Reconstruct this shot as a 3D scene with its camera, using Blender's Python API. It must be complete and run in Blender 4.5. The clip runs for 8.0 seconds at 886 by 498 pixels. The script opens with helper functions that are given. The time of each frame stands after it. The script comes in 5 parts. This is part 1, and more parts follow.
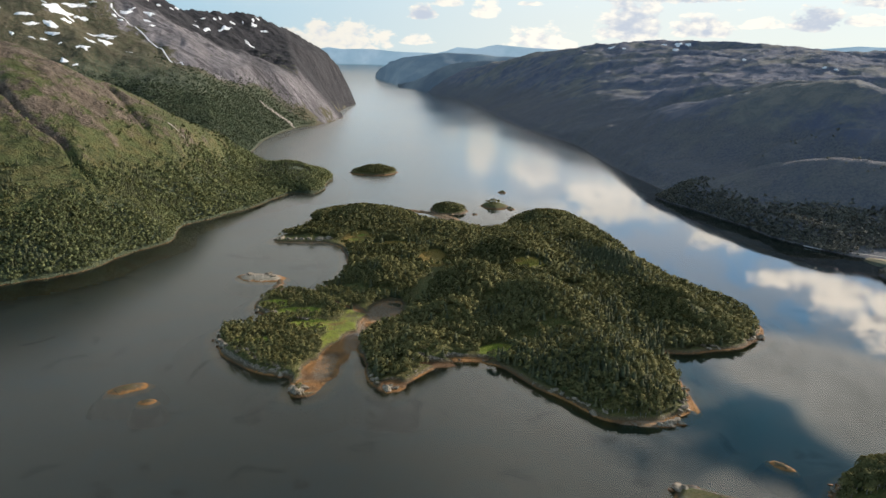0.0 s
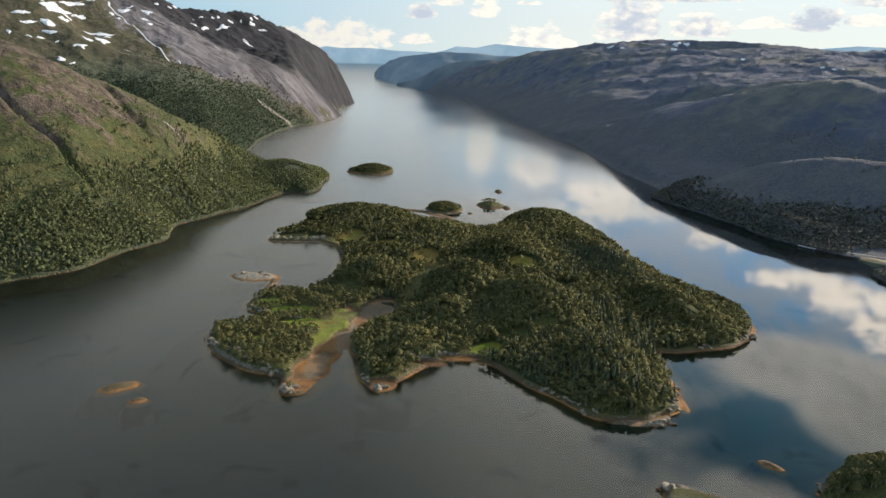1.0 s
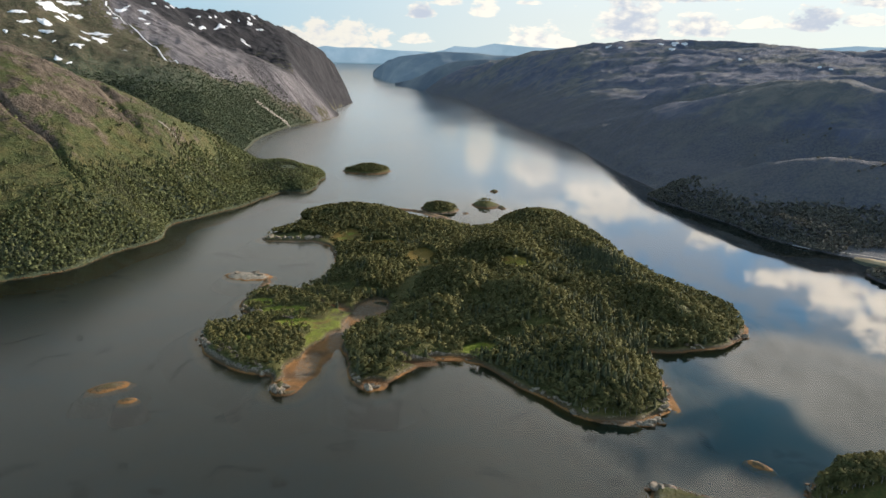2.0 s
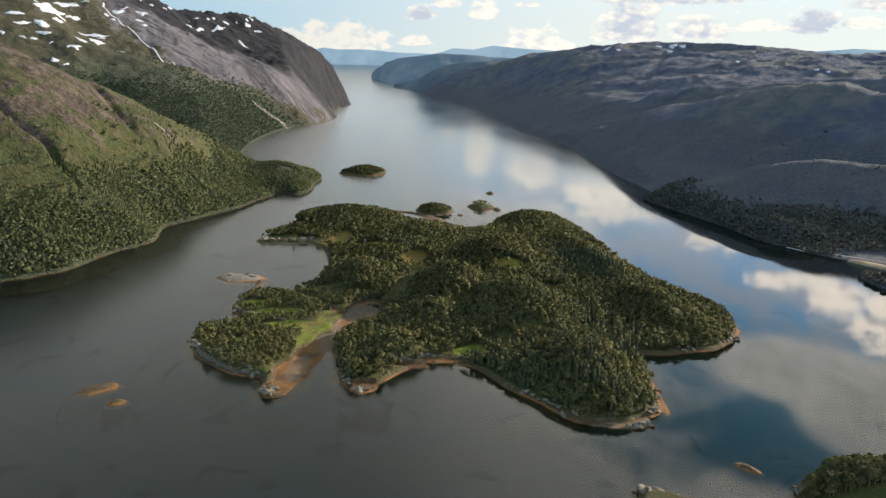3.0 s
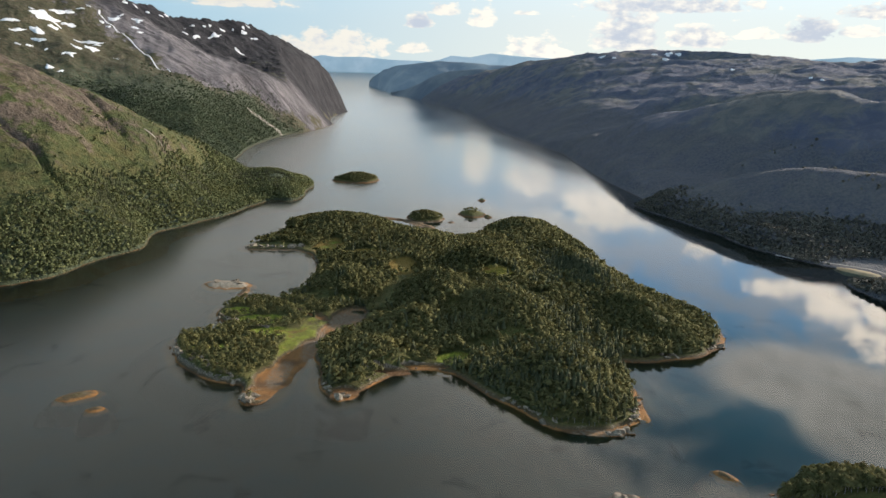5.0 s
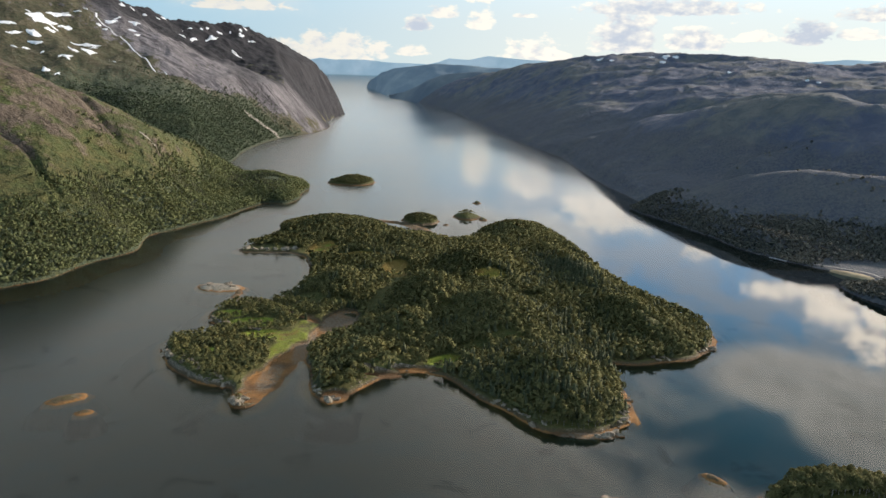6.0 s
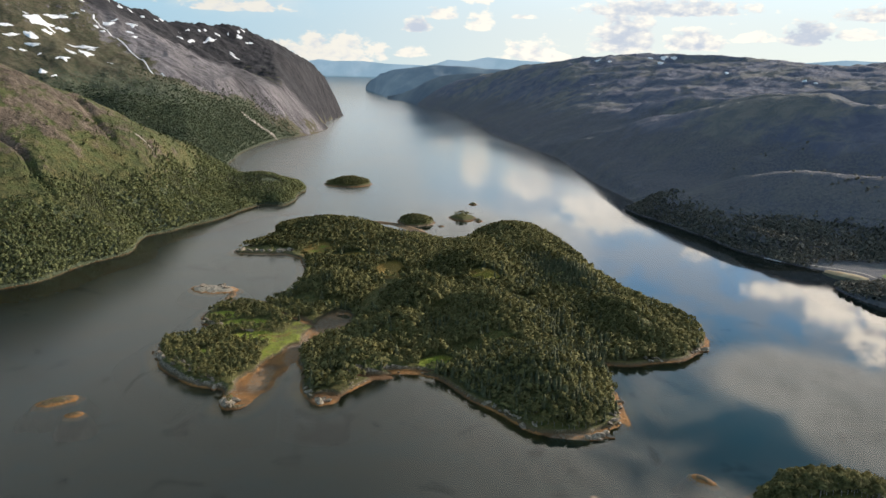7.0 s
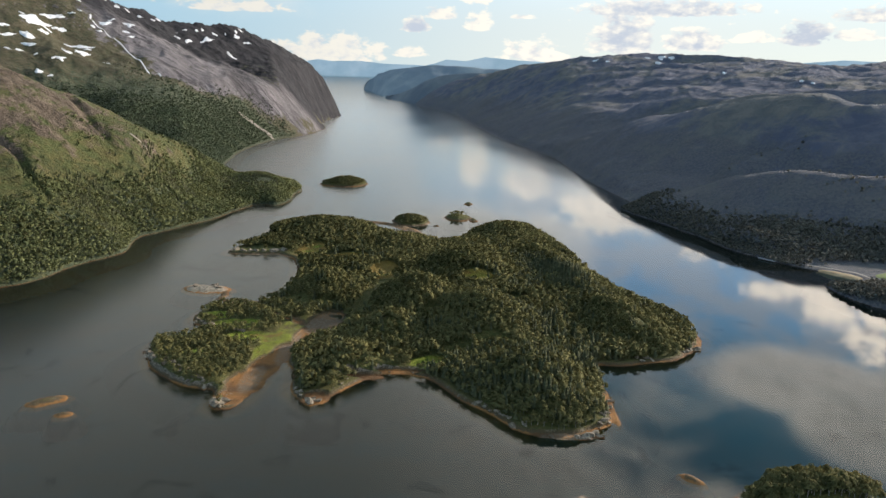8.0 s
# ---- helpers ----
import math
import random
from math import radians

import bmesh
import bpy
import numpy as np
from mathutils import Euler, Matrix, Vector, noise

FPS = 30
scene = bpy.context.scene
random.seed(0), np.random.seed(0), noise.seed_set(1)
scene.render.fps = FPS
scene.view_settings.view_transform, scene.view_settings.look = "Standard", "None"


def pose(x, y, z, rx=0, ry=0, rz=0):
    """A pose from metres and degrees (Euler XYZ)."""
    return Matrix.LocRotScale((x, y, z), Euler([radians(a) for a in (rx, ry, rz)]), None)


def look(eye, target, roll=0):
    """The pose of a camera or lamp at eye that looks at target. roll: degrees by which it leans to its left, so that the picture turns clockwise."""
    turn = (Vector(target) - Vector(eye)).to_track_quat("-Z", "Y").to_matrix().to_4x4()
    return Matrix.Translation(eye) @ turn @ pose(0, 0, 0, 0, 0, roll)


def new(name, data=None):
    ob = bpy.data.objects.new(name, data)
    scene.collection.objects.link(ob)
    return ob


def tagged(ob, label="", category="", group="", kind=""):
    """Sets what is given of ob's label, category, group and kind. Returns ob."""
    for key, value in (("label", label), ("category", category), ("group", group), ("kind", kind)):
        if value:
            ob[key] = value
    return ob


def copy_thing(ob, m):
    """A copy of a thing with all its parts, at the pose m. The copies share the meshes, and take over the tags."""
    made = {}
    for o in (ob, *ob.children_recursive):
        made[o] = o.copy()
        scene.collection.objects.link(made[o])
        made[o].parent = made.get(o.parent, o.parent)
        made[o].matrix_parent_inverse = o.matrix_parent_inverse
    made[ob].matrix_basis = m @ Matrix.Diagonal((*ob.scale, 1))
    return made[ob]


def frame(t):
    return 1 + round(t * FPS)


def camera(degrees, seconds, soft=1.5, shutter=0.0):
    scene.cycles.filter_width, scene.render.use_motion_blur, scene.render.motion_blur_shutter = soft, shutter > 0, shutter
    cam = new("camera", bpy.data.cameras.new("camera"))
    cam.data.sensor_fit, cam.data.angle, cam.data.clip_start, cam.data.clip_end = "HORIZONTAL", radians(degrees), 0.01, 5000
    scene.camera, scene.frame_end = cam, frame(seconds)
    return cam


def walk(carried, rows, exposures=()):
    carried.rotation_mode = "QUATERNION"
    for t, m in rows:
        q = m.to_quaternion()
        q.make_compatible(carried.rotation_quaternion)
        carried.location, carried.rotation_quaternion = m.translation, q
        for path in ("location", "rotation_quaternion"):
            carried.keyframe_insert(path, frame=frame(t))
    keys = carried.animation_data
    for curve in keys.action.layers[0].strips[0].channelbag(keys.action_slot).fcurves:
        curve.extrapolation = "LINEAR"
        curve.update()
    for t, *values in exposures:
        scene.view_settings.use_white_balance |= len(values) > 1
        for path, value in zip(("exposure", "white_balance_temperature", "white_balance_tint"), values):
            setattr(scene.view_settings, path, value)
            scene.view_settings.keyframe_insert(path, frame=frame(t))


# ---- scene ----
cam = camera(60.0, 8.0)
PATH = [
    (0, (0.455, 0.473, 111.404), (0.43, 2.419, 110.943), 1.0),
    (0.5, (1.952, 0.418, 111.457), (1.928, 2.363, 110.994), 1.0),
    (1, (3.409, 0.554, 111.364), (3.386, 2.5, 110.901), 1.1),
    (1.5, (4.84, 0.627, 111.43), (4.819, 2.572, 110.966), 1.1),
    (3, (9.462, 0.893, 111.549), (9.444, 2.84, 111.09), 1.2),
    (3.5, (11.047, 0.892, 111.572), (11.03, 2.839, 111.118), 1.3),
    (4, (12.576, 0.872, 111.602), (12.561, 2.821, 111.152), 1.3),
    (4.5, (14.107, 1.047, 111.545), (14.092, 2.997, 111.1), 1.3),
    (6, (18.734, 1.376, 111.625), (18.723, 3.328, 111.191), 1.3),
    (6.5, (20.342, 1.371, 111.704), (20.332, 3.324, 111.272), 1.3),
    (7, (21.846, 1.387, 111.711), (21.836, 3.34, 111.28), 1.2),
    (7.5, (23.307, 1.56, 111.597), (23.299, 3.514, 111.167), 1.2),
    (8, (24.888, 1.65, 111.634), (24.881, 3.603, 111.203), 1.2),
]
walk(cam, [(t, look(eye, target, roll)) for t, eye, target, roll in PATH], [(0, 0.42, 6180, 14), (8, 0.42, 6180, 14)])

# ---- light ----
SUN_AZ, SUN_EL = 57.0, 16.5  # degrees to the right of the way ahead, and above the horizon
sun_to = Vector((math.sin(radians(SUN_AZ)) * math.cos(radians(SUN_EL)),
                 math.cos(radians(SUN_AZ)) * math.cos(radians(SUN_EL)), math.sin(radians(SUN_EL))))
sun = new("sun", bpy.data.lights.new("sun", "SUN"))
sun.data.energy, sun.data.angle, sun.data.color = 5.0, radians(0.6), (1.0, 0.88, 0.72)
sun.matrix_world = look(sun_to * 900, (0, 0, 0))

world = bpy.data.worlds.new("sky")
scene.world = world
world.use_nodes = True
WT = world.node_tree
WT.nodes.clear()


def node(tree, kind, **values):
    """A node of the tree with its settings, and its inputs by name or number."""
    n = tree.nodes.new(kind)
    for key, value in values.items():
        if key == "inputs":
            for k, v in value.items():
                if isinstance(v, bpy.types.NodeSocket):
                    tree.links.new(v, n.inputs[k])
                else:
                    n.inputs[k].default_value = v
        elif key == "operation":
            n.operation = value
        elif key == "data_type":
            n.data_type = value
        elif key == "blend_type":
            n.blend_type = value
        elif key == "noise_type":
            n.noise_type = value
        elif key == "interpolation_type":
            n.interpolation_type = value
        elif key == "attribute_name":
            n.attribute_name = value
        elif key == "feature":
            n.feature = value
    return n


def mth(tree, op, a, b=0.0, c=0.0):
    return node(tree, "ShaderNodeMath", operation=op, inputs={0: a, 1: b, 2: c}).outputs[0]


def rng(tree, v, a, b, c=0.0, d=1.0):
    """A smooth step of v from a..b to c..d."""
    return node(tree, "ShaderNodeMapRange", interpolation_type="SMOOTHSTEP",
                inputs={0: v, 1: a, 2: b, 3: c, 4: d}).outputs[0]


def mixc(tree, f, a, b):
    n = node(tree, "ShaderNodeMix", data_type="RGBA")
    for k, v in ((0, f), (6, a), (7, b)):
        if isinstance(v, bpy.types.NodeSocket):
            tree.links.new(v, n.inputs[k])
        else:
            n.inputs[k].default_value = (*v, 1) if isinstance(v, tuple) and len(v) == 3 else v
    return n.outputs[2]


def fbm(tree, vec, scale, detail=6.0, rough=0.55, distort=0.0):
    return node(tree, "ShaderNodeTexNoise", inputs={"Vector": vec, "Scale": scale, "Detail": detail,
                                                    "Roughness": rough, "Distortion": distort}).outputs[0]


# cumulus with level bases: azimuth, elevation of the base, half width, height (degrees), how grey
CUMULUS_FAR = [(-8.6, 1.5, 4.4, 1.7, 0.12), (-2.5, 3.5, 1.1, 0.9, 0.75), (-0.8, 4.4, 1.3, 0.8, 0.25), (2.0, 3.8, 1.0, 1.5, 0.1), (-3.0, 1.7, 1.3, 0.7, 0.1), (6.0, 1.7, 2.6, 1.4, 0.2),
               (5.2, 4.4, 1.0, 0.3, 0.1), (12.2, 2.7, 2.5, 2.7, 0.62), (16.8, 2.6, 2.4, 1.4, 0.5), (15.0, 4.8, 6.5, 1.1, 0.6), (24.1, 3.0, 1.8, 1.4, 0.9), (20.7, 3.0, 1.6, 0.7, 0.05),
               (26.9, 3.1, 1.7, 0.6, 0.1), (28.0, 4.3, 2.8, 0.9, 0.5), (-15.0, 4.5, 4.0, 0.7, 0.1)]
CUMULUS_NEAR = [(2.0, 5.8, 1.4, 2.2, 0.0), (6.0, 6.8, 2.4, 1.8, 0.3), (11.6, 8.5, 4.0, 2.7, 0.0), (15.4, 8.6, 2.2, 2.2, 0.0), (19.4, 10.4, 2.6, 2.1, 0.0), (25.0, 11.3, 3.6, 1.2, 0.0),
                (24.6, 13.4, 3.2, 1.4, 0.0), (27.6, 14.0, 2.8, 2.4, 0.0), (30.6, 14.6, 2.6, 3.2, 0.0), (34.0, 15.6, 3.2, 3.6, 0.1)]
# broad soft clouds: azimuth, elevation, half width, half height, how grey
SOFT_CLOUDS = [(25.0, 19.4, 6.5, 2.4, 0.34), (31.0, 21.5, 5.5, 3.6, 0.40), (2.0, 12.0, 9.0, 3.5, 0.55), (-18.0, 14.0, 22.0, 9.0, 0.60),
               (-18.0, 27.0, 36.0, 14.0, 0.60), (0.0, 26.0, 10.0, 8.0, 0.5), (8.0, 31.5, 15.5, 7.2, 0.0), (4.0, 26.5, 11.0, 6.0, 0.0), (22.5, 31.5, 7.5, 4.4, 0.1), (4.0, 35.0, 30.0, 6.0, 0.4), (40.0, 13.0, 9.0, 5.0, 0.1)]


def heaps(t, az, el, spots, flat):
    """How far the sky's directions lie within the clouds of the list, and how grey they are there."""
    cover, grey = None, None
    for a0, e0, ra, re, g in spots:
        da = mth(t, "DIVIDE", mth(t, "SUBTRACT", az, a0), ra)
        off = mth(t, "SUBTRACT", el, e0)
        de = mth(t, "DIVIDE", off, re)
        if flat:
            de = mth(t, "MAXIMUM", de, mth(t, "DIVIDE", off, -0.28 * re))
        d2 = mth(t, "ADD", mth(t, "MULTIPLY", da, da), mth(t, "MULTIPLY", de, de))
        m = mth(t, "MAXIMUM", mth(t, "SUBTRACT", 1.0, mth(t, "MULTIPLY", d2, 0.6)), 0.0)
        cover = m if cover is None else mth(t, "MAXIMUM", cover, m)
        gm = mth(t, "MULTIPLY", m, g)
        grey = gm if grey is None else mth(t, "MAXIMUM", grey, gm)
    return cover, grey


def clouds():
    t = WT
    coord = node(t, "ShaderNodeTexCoord").outputs["Generated"]
    sep = node(t, "ShaderNodeSeparateXYZ", inputs={0: coord})
    x, y, z = sep.outputs
    az = mth(t, "MULTIPLY", mth(t, "ARCTAN2", x, y), 180 / math.pi)
    el = mth(t, "MULTIPLY", mth(t, "ARCSINE", z), 180 / math.pi)
    plane = node(t, "ShaderNodeCombineXYZ", inputs={0: mth(t, "MULTIPLY", az, 0.5), 1: mth(t, "MULTIPLY", el, 0.9), 2: 0.0}).outputs[0]
    wide = fbm(t, plane, 0.16, 4.0, 0.5, 0.4)
    raised = node(t, "ShaderNodeVectorMath", operation="ADD", inputs={0: plane, 1: (-0.22, 0.30, 0)}).outputs[0]
    nearer = rng(t, el, 5.0, 8.0)
    puff = mixc(t, nearer, fbm(t, plane, 1.7, 9.0, 0.56, 0.2), fbm(t, plane, 1.05, 9.0, 0.55, 0.3))
    puff_up = mixc(t, nearer, fbm(t, raised, 1.7, 5.0, 0.56, 0.2), fbm(t, raised, 1.05, 5.0, 0.55, 0.3))
    heap, heap_grey = heaps(t, az, el, CUMULUS_FAR + CUMULUS_NEAR, True)
    cover, grey = heaps(t, az, el, SOFT_CLOUDS, False)
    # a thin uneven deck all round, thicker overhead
    behind = rng(t, y, 0.25, -0.45)  # the sky at the viewer's back, its unseen clouds brightened as added fill light
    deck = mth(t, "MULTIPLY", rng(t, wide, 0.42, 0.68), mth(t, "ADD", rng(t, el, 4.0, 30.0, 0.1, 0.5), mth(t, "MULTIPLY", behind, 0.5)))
    # high clouds are nearer: broader forms with softer edges
    broad = fbm(t, plane, 0.24, 6.0, 0.5, 0.5)
    body = mth(t, "ADD", mth(t, "MAXIMUM", cover, deck), mth(t, "MULTIPLY", mth(t, "SUBTRACT", broad, 0.5), 1.25))
    mask = rng(t, body, 0.30, 0.80)
    shade = mth(t, "ADD", mth(t, "MULTIPLY", mth(t, "SUBTRACT", puff_up, puff), 0.6), mth(t, "ADD", grey, -0.1))
    shade = mth(t, "ADD", shade, rng(t, el, 20.0, 50.0, 0.0, 0.25))
    shade = rng(t, shade, -0.05, 0.85)
    lit = mixc(t, rng(t, az, -30.0, 30.0), (0.60, 0.61, 0.54), (0.83, 0.81, 0.68))
    glare = mth(t, "MULTIPLY", rng(t, el, 5.5, 10.0), rng(t, az, -8.0, 16.0, 0.2, 1.0))
    glare = mth(t, "MULTIPLY", glare, rng(t, el, 16.0, 28.0, 1.0, 0.42))
    lit = mixc(t, glare, lit, (1.45, 1.38, 1.20))
    lit = mixc(t, mth(t, "MULTIPLY", rng(t, el, 18.0, 22.5), rng(t, az, -9.0, 5.0, 0.0, 0.85)), lit, (1.75, 1.66, 1.40))
    # extra brightness at the back fills the sides that face the camera
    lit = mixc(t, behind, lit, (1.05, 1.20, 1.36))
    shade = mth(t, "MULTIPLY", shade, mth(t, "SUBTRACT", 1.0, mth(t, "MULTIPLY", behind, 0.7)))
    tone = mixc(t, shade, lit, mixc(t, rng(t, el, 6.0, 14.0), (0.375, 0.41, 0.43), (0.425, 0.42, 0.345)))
    # the heaped clouds: crisp billows, cream where the sun reaches them, blue-grey beneath
    heaped = mth(t, "ADD", heap, mth(t, "MULTIPLY", mth(t, "SUBTRACT", puff, 0.5), rng(t, el, 5.0, 8.0, 2.2, 1.7)))
    crisp = mth(t, "MULTIPLY", rng(t, heaped, 0.36, rng(t, el, 5.0, 8.0, 0.76, 0.86)), rng(t, el, 5.0, 8.0, 0.94, 0.95))
    under = rng(t, mth(t, "ADD", mth(t, "MULTIPLY", mth(t, "SUBTRACT", puff_up, puff), rng(t, el, 5.0, 9.0, 1.5, 3.0)), mth(t, "MULTIPLY", heap_grey, 1.0)), -0.05, 0.85)
    sunny = mixc(t, rng(t, az, -20.0, 10.0), (0.66, 0.63, 0.53), (0.84, 0.79, 0.65))
    sunny = mixc(t, rng(t, el, 5.0, 9.0), sunny, (1.45, 1.33, 1.10))
    sunny = mixc(t, rng(t, el, 10.0, 16.0), sunny, (2.75, 2.42, 1.90))
    heap_tone = mixc(t, under, sunny, mixc(t, rng(t, el, 5.0, 10.0), (0.44, 0.48, 0.52), (0.80, 0.80, 0.78)))
    sky = node(t, "ShaderNodeTexSky")
    sky.sky_type, sky.sun_disc = "NISHITA", False
    sky.sun_elevation, sky.sun_rotation = radians(SUN_EL), radians(SUN_AZ)
    sky.air_density, sky.dust_density, sky.ozone_density, sky.altitude = 1.0, 0.3, 3.0, 100
    clear = node(t, "ShaderNodeVectorMath", operation="SCALE", inputs={0: sky.outputs[0], "Scale": 0.19}).outputs[0]
    clear = node(t, "ShaderNodeVectorMath", operation="MULTIPLY", inputs={0: clear, 1: (0.74, 0.96, 1.0)}).outputs[0]
    clear = node(t, "ShaderNodeVectorMath", operation="SCALE", inputs={0: clear, "Scale": rng(t, el, 14.0, 30.0, 1.0, 0.6)}).outputs[0]
    clear = mixc(t, rng(t, el, 12.0, 24.0), clear, node(t, "ShaderNodeVectorMath", operation="MULTIPLY", inputs={0: clear, 1: (0.75, 0.92, 0.72)}).outputs[0])
    # pale summer haze along the horizon
    pale = mixc(t, rng(t, az, -27.0, 14.0), (0.30, 0.44, 0.51), (0.62, 0.63, 0.57))
    hazy = mixc(t, rng(t, el, 3.0, 17.0, 0.92, 0.0), clear, pale)
    # a thin milky veil in the sunny quarter, with blue showing through its gaps
    veil = mth(t, "MULTIPLY", rng(t, fbm(t, plane, 0.42, 5.0, 0.5, 0.7), 0.36, 0.60, 0.12, 0.62), mth(t, "MULTIPLY", rng(t, az, -8.0, 10.0), mth(t, "MULTIPLY", rng(t, el, 5.0, 8.0), rng(t, el, 19.0, 23.0, 1.0, 0.25))))
    hazy = mixc(t, veil, hazy, (0.86, 0.86, 0.82))
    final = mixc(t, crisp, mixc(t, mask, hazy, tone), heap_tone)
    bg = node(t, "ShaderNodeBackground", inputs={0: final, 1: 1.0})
    out = node(t, "ShaderNodeOutputWorld")
    t.links.new(bg.outputs[0], out.inputs[0])


clouds()


# ---- materials ----
def material(name):
    m = bpy.data.materials.new(name)
    m.use_nodes = True
    t = m.node_tree
    bsdf = t.nodes["Principled BSDF"]
    return m, t, bsdf


def bump(t, height, strength, distance, bsdf):
    n = node(t, "ShaderNodeBump", inputs={"Strength": strength, "Distance": distance, "Height": height})
    t.links.new(n.outputs[0], bsdf.inputs["Normal"])


def geo(t):
    g = node(t, "ShaderNodeNewGeometry")
    sep = node(t, "ShaderNodeSeparateXYZ", inputs={0: g.outputs["Position"]})
    nor = node(t, "ShaderNodeSeparateXYZ", inputs={0: g.outputs["True Normal"]})
    return g.outputs["Position"], sep.outputs, nor.outputs[2]


def stretched(t, vec, s):
    return node(t, "ShaderNodeVectorMath", operation="MULTIPLY", inputs={0: vec, 1: s}).outputs[0]


def terrain_material(name, heath, dry, rock, high, grain=(1.0, 1.0, 0.35), shore=1.0):
    """Mountain side: heath and grass on the gentle parts, bare rock on the steep and the high ones, a tidal rim at the water."""
    m, t, b = material(name)
    pos, (px, py, pz), up = geo(t)
    big = fbm(t, pos, 0.012, 5.0, 0.6)
    mid = fbm(t, pos, 0.07, 6.0, 0.65)
    fine = fbm(t, pos, 0.6, 5.0, 0.65)
    grass = mixc(t, rng(t, mid, 0.35, 0.65), heath, dry)
    grass = mixc(t, rng(t, fine, 0.45, 0.75), grass, tuple(0.55 * v for v in heath))
    bush = fbm(t, pos, 0.22, 4.0, 0.6)
    grass = mixc(t, rng(t, mth(t, "ADD", bush, mth(t, "MULTIPLY", mth(t, "SUBTRACT", big, 0.5), 0.8)), 0.48, 0.62, 0.0, 0.75), grass, tuple(0.52 * v for v in heath))
    streak = fbm(t, stretched(t, pos, grain), 0.11, 7.0, 0.7, 0.8)
    stone = mixc(t, rng(t, streak, 0.38, 0.60), tuple(0.30 * v for v in rock), rock)
    stone = mixc(t, rng(t, big, 0.42, 0.6, 0.0, 0.6), stone, tuple(0.5 * v for v in rock))
    stone = mixc(t, rng(t, fine, 0.5, 0.8), stone, tuple(1.25 * v for v in rock))
    steep = mth(t, "SUBTRACT", 1.0, up)
    bare = mth(t, "ADD", mth(t, "MULTIPLY", steep, 1.5), mth(t, "MULTIPLY", mth(t, "SUBTRACT", big, 0.5), 1.6))
    bare = mth(t, "ADD", bare, mth(t, "MULTIPLY", mth(t, "SUBTRACT", mid, 0.5), 1.8))
    bare = mth(t, "ADD", bare, rng(t, pz, high * 0.35, high, 0.0, 0.30))
    att = node(t, "ShaderNodeAttribute", attribute_name="rock").outputs["Fac"]
    bare = rng(t, mth(t, "ADD", bare, att), 0.55, 0.85)
    wooded = node(t, "ShaderNodeAttribute", attribute_name="wooded").outputs["Fac"]
    copse = rng(t, mth(t, "ADD", wooded, mth(t, "MULTIPLY", mth(t, "SUBTRACT", bush, 0.5), 1.6)), 0.35, 0.75)
    scrub = mixc(t, rng(t, fine, 0.35, 0.65), (0.040, 0.054, 0.034), (0.085, 0.100, 0.056))
    grass = mixc(t, mth(t, "MULTIPLY", copse, 0.85), grass, scrub)
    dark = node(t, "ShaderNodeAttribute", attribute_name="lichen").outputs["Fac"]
    # near-black tone: the cliff end's shade put into the rock colour, dark bands too
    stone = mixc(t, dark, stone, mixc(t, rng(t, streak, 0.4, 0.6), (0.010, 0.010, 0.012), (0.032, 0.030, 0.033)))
    col = mixc(t, bare, grass, stone)
    tide = mth(t, "ADD", pz, mth(t, "MULTIPLY", mth(t, "SUBTRACT", fine, 0.5), 1.5))
    rim = mixc(t, rng(t, mid, 0.4, 0.6), tuple(shore * v for v in (0.21, 0.15, 0.075)), tuple(shore * v for v in (0.20, 0.10, 0.035)))
    col = mixc(t, rng(t, tide, 0.1, 0.5), rim, col)
    t.links.new(col, b.inputs["Base Color"])
    b.inputs["Roughness"].default_value = 0.9
    b.inputs["Specular IOR Level"].default_value = 0.2
    bump(t, mth(t, "ADD", mth(t, "MULTIPLY", mid, 3.0), mth(t, "ADD", fine, mth(t, "MULTIPLY", streak, 1.5))), 0.9, 1.6, b)
    return m


